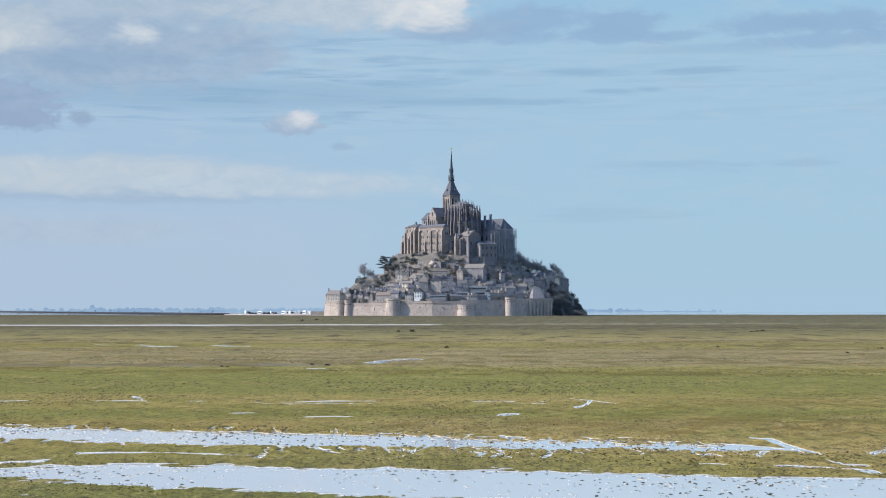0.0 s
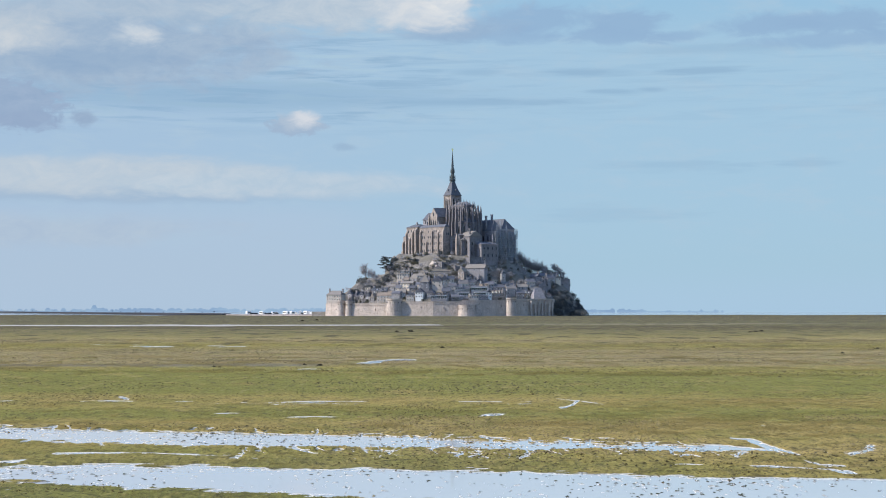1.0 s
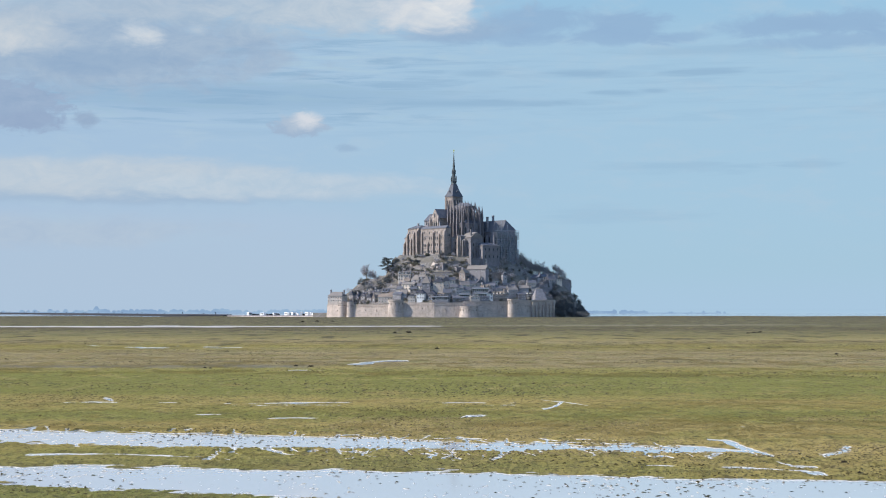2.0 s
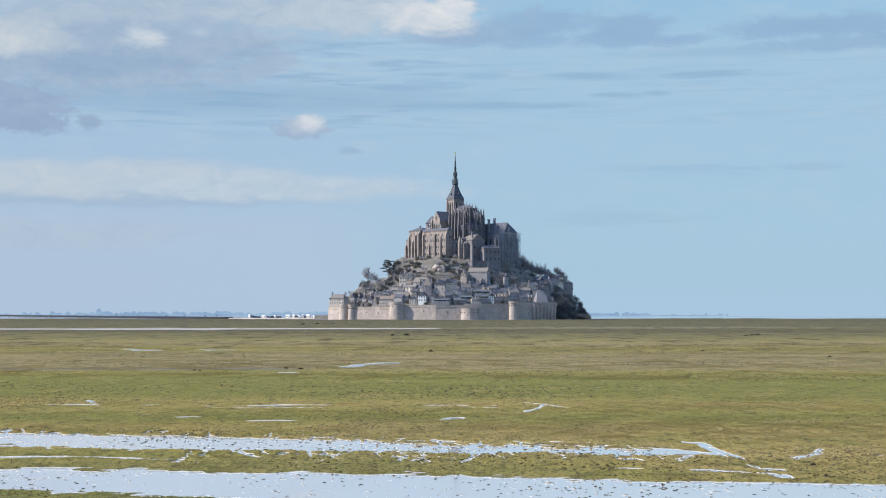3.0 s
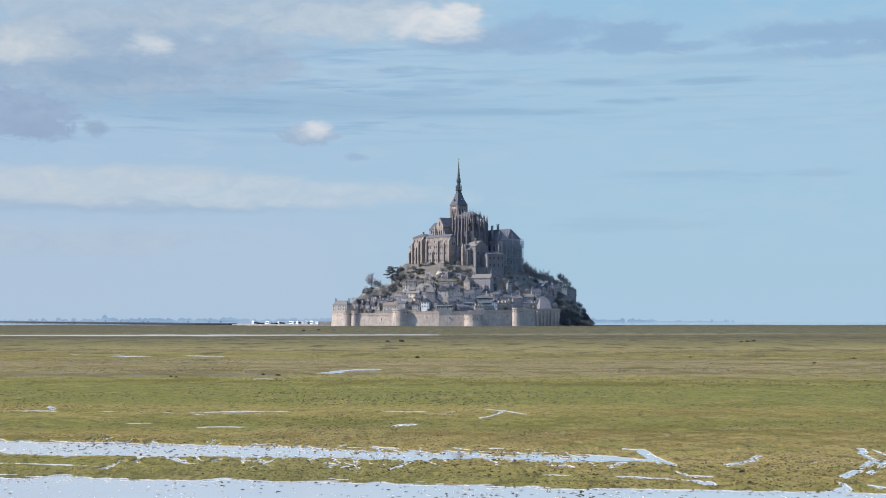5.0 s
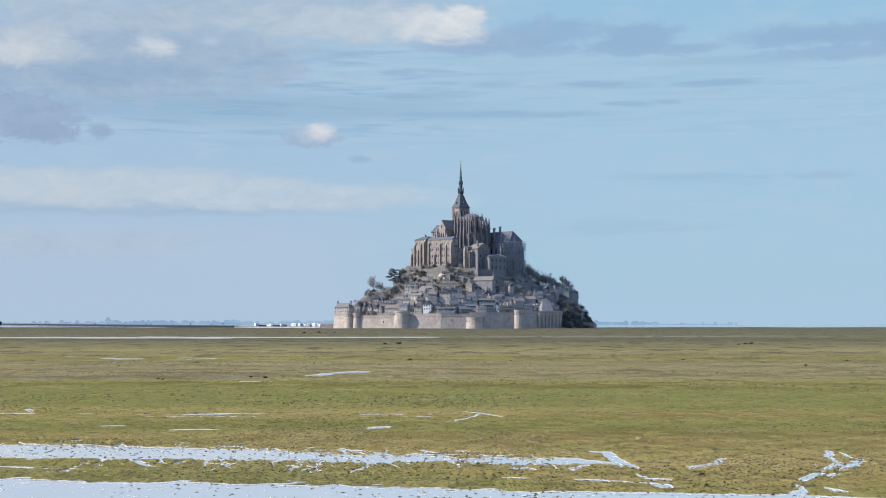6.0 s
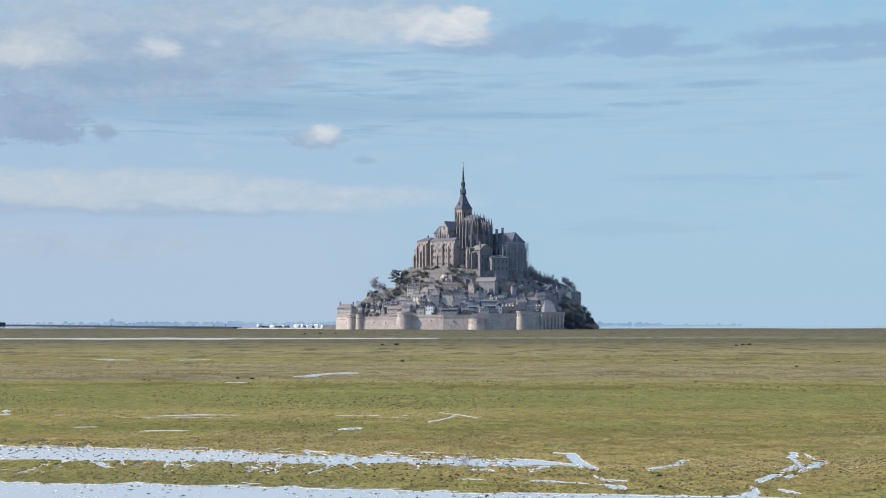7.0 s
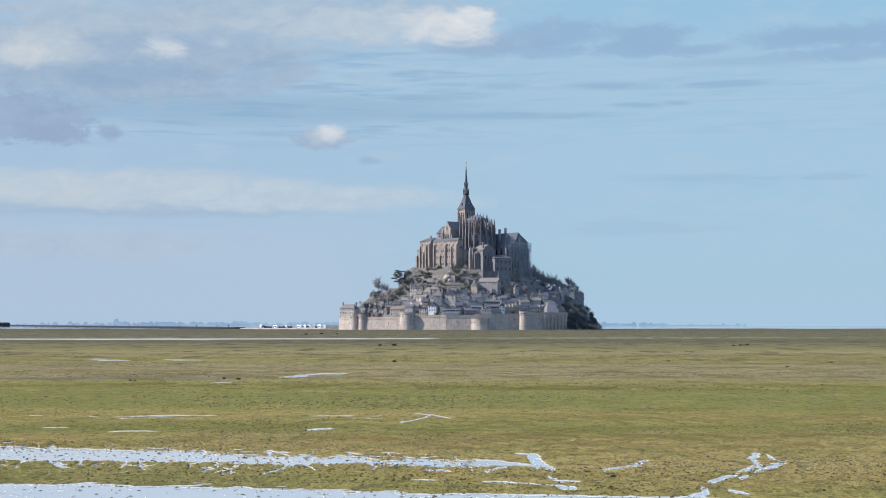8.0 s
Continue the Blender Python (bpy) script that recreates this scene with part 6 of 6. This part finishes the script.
        if 40 < top_of(x, y) < 56:
            shrub(x, y, top_of(x, y) - 0.5, rng.uniform(2.4, 4.2), rng.uniform(2.4, 4.0), rng.uniform(1.0, 1.7), 3900 + k, IVY if k % 2 else OLIVE, "low brambles and ivy on the slope under the lodgings", 320)
    for k in range(44):      # wooded rocks by the western wall
        x, y = rng.uniform(-103, -72), rng.uniform(-66, -40)
        shrub(x, y, top_of(x, y) - 0.4, rng.uniform(2, 3.4), rng.uniform(2, 3.4), rng.uniform(2, 3.6), 1870 + k, OLIVE if k % 3 else TWIG, "dull bushes among the rocks by the western wall", 280)
    for k in range(7):
        x, y = rng.uniform(-100, -74), rng.uniform(-54, -40)
        bare_tree(x, y, top_of(x, y) - 0.4, rng.uniform(6, 9), 900 + k, "small bare tree among the western rocks", dense=3, thick=1.3)
    for k in range(24):      # thicket between the bastion and the spur
        x, y = rng.uniform(84, 104), rng.uniform(-46, -24)
        shrub(x, y, top_of(x, y) - 0.6, rng.uniform(3, 4.2), rng.uniform(3, 4.2), rng.uniform(2.2, 3.4), 930 + k, IVY, "dark evergreen thicket at the foot of the rock", 420)
    for k in range(26):      # the tall front of that thicket
        x, y = rng.uniform(97, 119), rng.uniform(-34, -4)
        if top_of(x, y) > 5:
            continue
        shrub(x, y, max(top_of(x, y), -0.5) - 0.6, rng.uniform(3.4, 4.6), rng.uniform(3.4, 4.6), rng.uniform(4.4, 6.2) * (1 - (x - 97) / 60), 1300 + k, IVY, "tall dark evergreen thicket at the foot of the rock", 520)
    for k in range(16):      # its end against the bastion
        x, y = rng.uniform(91, 100), rng.uniform(-62, -42)
        shrub(x, y, max(top_of(x, y), -0.5) - 0.6, 3.4, 3.4, rng.uniform(3.0, 4.2), 1500 + k, IVY, "dark evergreen thicket beside the bastion", 420)
    for k in range(12):      # dark hedge and garden under the western trees
        x, y = -88 + k * 2.7, -43 + rng.uniform(-2, 2)
        shrub(x, y, top_of(x, y) - 0.5, 3.6, 3.0, 3.2, 1400 + k, IVY, "dark evergreen hedge under the western trees", 420)
    for k in range(34):      # hanging gardens over the village
        x, y = rng.uniform(-36, 10), rng.uniform(-68, -50)
        s = rng.uniform(1.8, 3.4)
        shrub(x, y, top_of(x, y) - 0.4, s * 1.3, s, s * 0.8, 1600 + k, OLIVE if k % 3 else TWIG, "olive winter shrubs in the hanging gardens over the village", 220)
    shrub(-11.4, -46, 54.0, 3.2, 2.6, 4.0, 77, IVY, "dark round evergreen against the foot of the lodgings", 700)
    # gardens and scrub among the houses and under the abbey
    green_scrub, dry_scrub = Geo(), Geo()
    for k in range(190):
        x, y = rng.uniform(-100, 78), rng.uniform(-88, -24)
        z = top_of(x, y)
        if 12 < z < 56:
            s = rng.uniform(1.6, 3.8)
            shrub(x, y, z - 0.3, s, s, s * 0.8, 500 + k, count=150, into=green_scrub if rng.random() < 0.65 else dry_scrub)
    for name, geo, paint, label in (("hillside_scrub", green_scrub, OLIVE, "low dull olive scrub on the slope among the houses"), ("dry_hillside_scrub", dry_scrub, TWIG, "bare grey winter scrub on the slope among the houses")):
        ob = new(name, geo.mesh(name, paint))
        ob.matrix_world = MOUNT
        tagged(ob, label, "scrub", kind="stuff")
    for x, y in ((-84, -36), (-78, -38), (-72, -38), (-66, -37), (-60, -38), (-89, -38), (-55, -36)):
        shrub(x, y, top_of(x, y) - 0.5, 4.6, 3.2, 3.0, int(x * 7 + 900), IVY, "dark clipped evergreen hedge on the garden terrace", 420)


PALE_ROCK = stone("pale_bare_granite", (0.56, 0.47, 0.40), (0.26, 0.225, 0.205), 1.6)


def boulder(x, y, z, r, seed, paint=None):
    rng = random.Random(seed)
    bm = bmesh.new()
    bmesh.ops.create_icosphere(bm, subdivisions=2, radius=1.0)
    for v in bm.verts:
        k = 0.75 + 0.5 * noise.noise(v.co * 1.3 + Vector((seed, 0, 0))) + 0.2 * noise.noise(v.co * 3.1 + Vector((0, seed, 0)))
        v.co = Vector((v.co.x * r * k, v.co.y * r * k, v.co.z * r * k * rng.uniform(0.98, 1.02) * 1.25))
    data = bpy.data.meshes.new("rock_outcrop")
    bm.to_mesh(data)
    bm.free()
    data.materials.append(paint or ROCK)
    ob = new("rock_outcrop", data)
    ob.matrix_world = MOUNT @ pose(x, y, z, rng.uniform(-20, 20), rng.uniform(-20, 20), rng.uniform(0, 360))
    tagged(ob, "jagged grey granite outcrop among the walls", "rock", "rock outcrops")


def make_rocks():
    rng = random.Random(21)
    for k in range(16):
        x = -101 + 24 * rng.random()
        y = -62 + rng.uniform(-4, 14)
        boulder(x, y, top_of(x, y) + rng.uniform(-0.5, 1.5), rng.uniform(2.0, 4.2), 40 + k)
    for x, y, r in ((-17, -51, 4.2), (-14.5, -54, 3.2), (-19, -52.5, 3.0), (-44, -38, 3.6), (-54, -24, 4.4)):
        boulder(x, y, top_of(x, y) - 0.6, r, int(90 + x), PALE_ROCK if x > -30 else ROCK)
    for k in range(12):
        x = 96 + 26 * rng.random()
        y = -34 + (x - 96) * 1.0 + rng.uniform(-4, 2)
        boulder(x, y, rng.uniform(-1, 0.5), rng.uniform(1.6, 3.2), 140 + k)
    for k in range(8):
        boulder(-113 - rng.uniform(0, 7), -48 + rng.uniform(-6, 26), rng.uniform(-1.2, 0), rng.uniform(1.2, 2.2), 170 + k)


def make_parish_tower():
    tower = thing("parish_tower", "slender pale stone church turret with a pointed cap among the roofs", "tower", MOUNT @ pose(24.6, -66, top_of(24.6, -66)))
    high = 38.0 - top_of(24.6, -66)
    body = part("shaft", Geo().box(-0.75, 0.75, -0.75, 0.75, -4, high - 3).box(-0.95, 0.95, -0.95, 0.95, high - 3.4, high - 3), RENDER, tower)
    part("cap", Geo().drum(0, 0, high - 3, high, 1.15, 0.04, 4, math.pi / 4), SLATE, tower)
    for turn in (0, 90, 180, 270):
        small_window(body, pose(0, 0, 0, 0, 0, turn) @ pose(0, -0.75, high - 6), 0.5, 1.4)


make_ramparts()
make_parish_tower()
make_terraces()
make_green()
make_rocks()


# ---- causeway side and the far shore ----
def make_bridge():
    bridge = thing("footbridge", "long low dark footbridge on many thin piers", "bridge", pose(0, 0, 0))
    a, b = Vector((-1330, 4560, 0)), Vector((-222, 1664, 0))
    long = (b - a).length
    m = Matrix.Translation(a) @ pose(0, 0, 0, 0, 0, math.degrees(math.atan2(b.y - a.y, b.x - a.x)))
    part("deck", Geo().box(0, long, -3.5, 3.5, -0.7, 1.8, m), DARK_DECK, bridge)
    for s in (-1, 1):
        part("railing", Geo().box(0, long, s * 3.9 - 0.2, s * 3.9 + 0.2, 1.1, 2.3, m), DARK_DECK, bridge)
    for k in range(60):
        x = long - 8 - k * 24
        part("pier", Geo().rod(m @ Vector((x, -2, -2)), m @ Vector((x, -2, -0.4)), 0.16, 0.16, 6).rod(m @ Vector((x, 2, -2)), m @ Vector((x, 2, -0.4)), 0.16, 0.16, 6), DARK_DECK, bridge)
    rng = random.Random(17)
    # small dark uprights on the deck, standing in for indistinct specks
    for k in range(26):
        x, high = long - 40 - k * 88 + rng.uniform(-40, 40), rng.uniform(3.2, 4.6)
        part("lamp_post", Geo().rod(m @ Vector((x, -3.3, 1.6)), m @ Vector((x, -3.3, high)), 0.3, 0.22, 5).box(x - 0.7, x + 0.7, -3.9, -2.7, high - 0.5, high, m), DARK_DECK, bridge)
    weir = thing("weir_house", "low dark building at the far end of the footbridge", "building", pose(-1046, 3740, 0, 0, 0, 15))
    part("wall", Geo().box(-27, 27, -8, 8, -2, 6.0), DARK_DECK, weir)
    part("roof", Geo().gable(-28, 28, -9, 9, 6.0, 8.4, 5), LEAD, weir)


DARK_DECK = plain("dark_bridge_timber", (0.028, 0.031, 0.042), 0.85)
CAUSEWAY = 1.1


def make_causeway():
    road = thing("causeway", "low pale stone-edged causeway leading to the mount", "road", pose(0, 0, 0))
    part("embankment", Geo().put([(-222, 1656, -1.5), (-112, 1622, -1.5), (-112, 1650, -1.5), (-222, 1686, -1.5), (-222, 1660, CAUSEWAY), (-112, 1626, CAUSEWAY), (-112, 1646, CAUSEWAY), (-222, 1682, CAUSEWAY)],
                                 [(4, 5, 6, 7), (0, 1, 5, 4), (1, 2, 6, 5), (2, 3, 7, 6), (3, 0, 4, 7)]), STONE_WALL, road)
    for k in range(2):
        y = 0.3 + k * 19
        part("kerb", Geo().put([(-222, 1660 + y, CAUSEWAY - 0.1), (-112, 1626 + y, CAUSEWAY - 0.1), (-112, 1626.5 + y, CAUSEWAY - 0.1), (-222, 1660.5 + y, CAUSEWAY - 0.1),
                                (-222, 1660 + y, CAUSEWAY + 0.35), (-112, 1626 + y, CAUSEWAY + 0.35), (-112, 1626.5 + y, CAUSEWAY + 0.35), (-222, 1660.5 + y, CAUSEWAY + 0.35)],
                               [(4, 5, 6, 7), (0, 1, 5, 4), (1, 2, 6, 5), (2, 3, 7, 6), (3, 0, 4, 7)]), STONE_DARK, road)


def vehicle(x, y, long, high, turn, paint, label, category):
    """A bus or camper: body with rounded roof edge, window band, wheels."""
    van = thing(category.replace(" ", "_"), label, category, pose(x, y, CAUSEWAY + 0.02, 0, 0, turn), "vehicles by the causeway")
    w = 1.15
    body = part("body", Geo().box(-long / 2, long / 2, -w, w, 0.4, high - 0.4).box(-long / 2 + 0.1, long / 2 - 0.1, -w + 0.1, w - 0.1, high - 0.4, high, None, 0.28), paint, van)
    for s in (-1, 1):
        part("window_band", Geo().box(-long / 2 + 0.5, long / 2 - 0.3, s * w - 0.02, s * w + 0.02, min(1.45, high * 0.55), min(2.15, high * 0.8)), DARK_GLASS, body)
        for q in (-0.32, 0.32):
            wheel = part("wheel", Geo().drum(0, 0, -0.12, 0.12, 0.42, 0.42, 12, 0, pose(q * long, s * (w - 0.05), 0.42, 90, 0, 0)), TYRE, van)
            part("rim", Geo().drum(0, 0, -0.14, 0.14, 0.22, 0.22, 10, 0, pose(q * long, s * (w - 0.05), 0.42, 90, 0, 0)), STEEL, wheel)
    part("windscreen", Geo().box(long / 2 - 0.02, long / 2 + 0.03, -w + 0.15, w - 0.15, min(1.3, high * 0.55), min(2.2, high * 0.8)), DARK_GLASS, body)


CAR_DARK = plain("dark_car_paint", (0.06, 0.065, 0.075), 0.3, 0.0, 0.2)
TYRE = plain("tyre_rubber", (0.02, 0.02, 0.02), 0.9)


def make_vehicles():
    rng = random.Random(31)
    x = -200.0
    while x < -132:
        far = 1636 - (x + 112) * 0.312 + rng.uniform(-6, 6)
        kind = rng.random()
        if kind < 0.08:
            vehicle(x, far, rng.uniform(8, 10), 3.3, rng.choice((60, 75, 110)), WHITE, "white shuttle bus standing by the causeway", "bus")
            x += rng.uniform(3.5, 5)
        elif kind < 0.5:
            vehicle(x, far, rng.uniform(5.2, 6.8), rng.uniform(2.5, 3.9), rng.choice((35, 60, 75, 90, 110, 130)), WHITE, "white van parked by the causeway", "van")
            x += rng.uniform(2.2, 4.2)
        elif kind < 0.78:
            vehicle(x, far - 3, rng.uniform(3.9, 4.6), rng.uniform(1.5, 1.9), rng.choice((0, 35, 60, 120)), CAR_DARK, "dark car parked by the causeway", "car")
            x += rng.uniform(2.0, 4.5)
        else:
            x += rng.uniform(2.0, 5.0)


def far_shore():
    """The low wooded coast across the bay, blue with distance."""
    made = bpy.data.materials.new("distant_blue_woods")
    made.use_nodes = True
    n = Nodes(made.node_tree)
    p = n.add("ShaderNodeNewGeometry").outputs["Position"]
    tone = n.noise(n.scaled(p, 0.01, 0.01, 0.05), 1.0, 4, 0.6)
    glow = n.add("ShaderNodeEmission", {0: n.ramp(n.range(tone, 0.35, 0.65), (0.0, (0.18, 0.28, 0.425)), (1.0, (0.225, 0.335, 0.47))), 1: 1.0})
    n.add("ShaderNodeOutputMaterial", {0: glow.outputs[0]})
    rng = random.Random(41)
    geo = Geo()
    geo.box(-1700, -310, 4690, 4720, -2, 2.2)
    thin = -1010
    for x0, x1, z in ((333, 425, 5.0), (436, 478, 4.4), (484, 512, 4.0), (514, 700, 0.8)):
        geo.box(x0, x1, 4690, 4720, -2, z)
    x = -1700.0
    while x < 760:
        amount = 0.3 if x < thin else 1.0 if x < -330 else (1.0 if 335 < x < 424 or 438 < x < 510 else (0.2 if 560 < x < 720 else 0.0))
        lush = float(wild(np.array(x), np.array(40.0), 160, 3))
        if amount and rng.random() < (0.2 + lush * 1.1) * min(1, amount + 0.2):
            r = rng.uniform(3, 8) * (0.4 + lush) * (0.6 + 0.4 * amount)
            geo.drum(x, 4680, -2, r * 0.9, r * 1.5, r * 1.3, 7, rng.random()).drum(x, 4680, r * 0.9, r * 1.5 + rng.uniform(0, 2), r * 1.3, r * 0.5, 7, rng.random())
        x += rng.uniform(2, 9)
    geo.drum(-985, 4675, -2, 9, 9, 9, 8).drum(-985, 4675, 9, 18, 9, 3, 8)
    tagged(new("backdrop", geo.mesh("backdrop", made)), "distant low wooded coast, blue with haze", "coast", kind="structure")


make_bridge()
make_causeway()
make_vehicles()
far_shore()
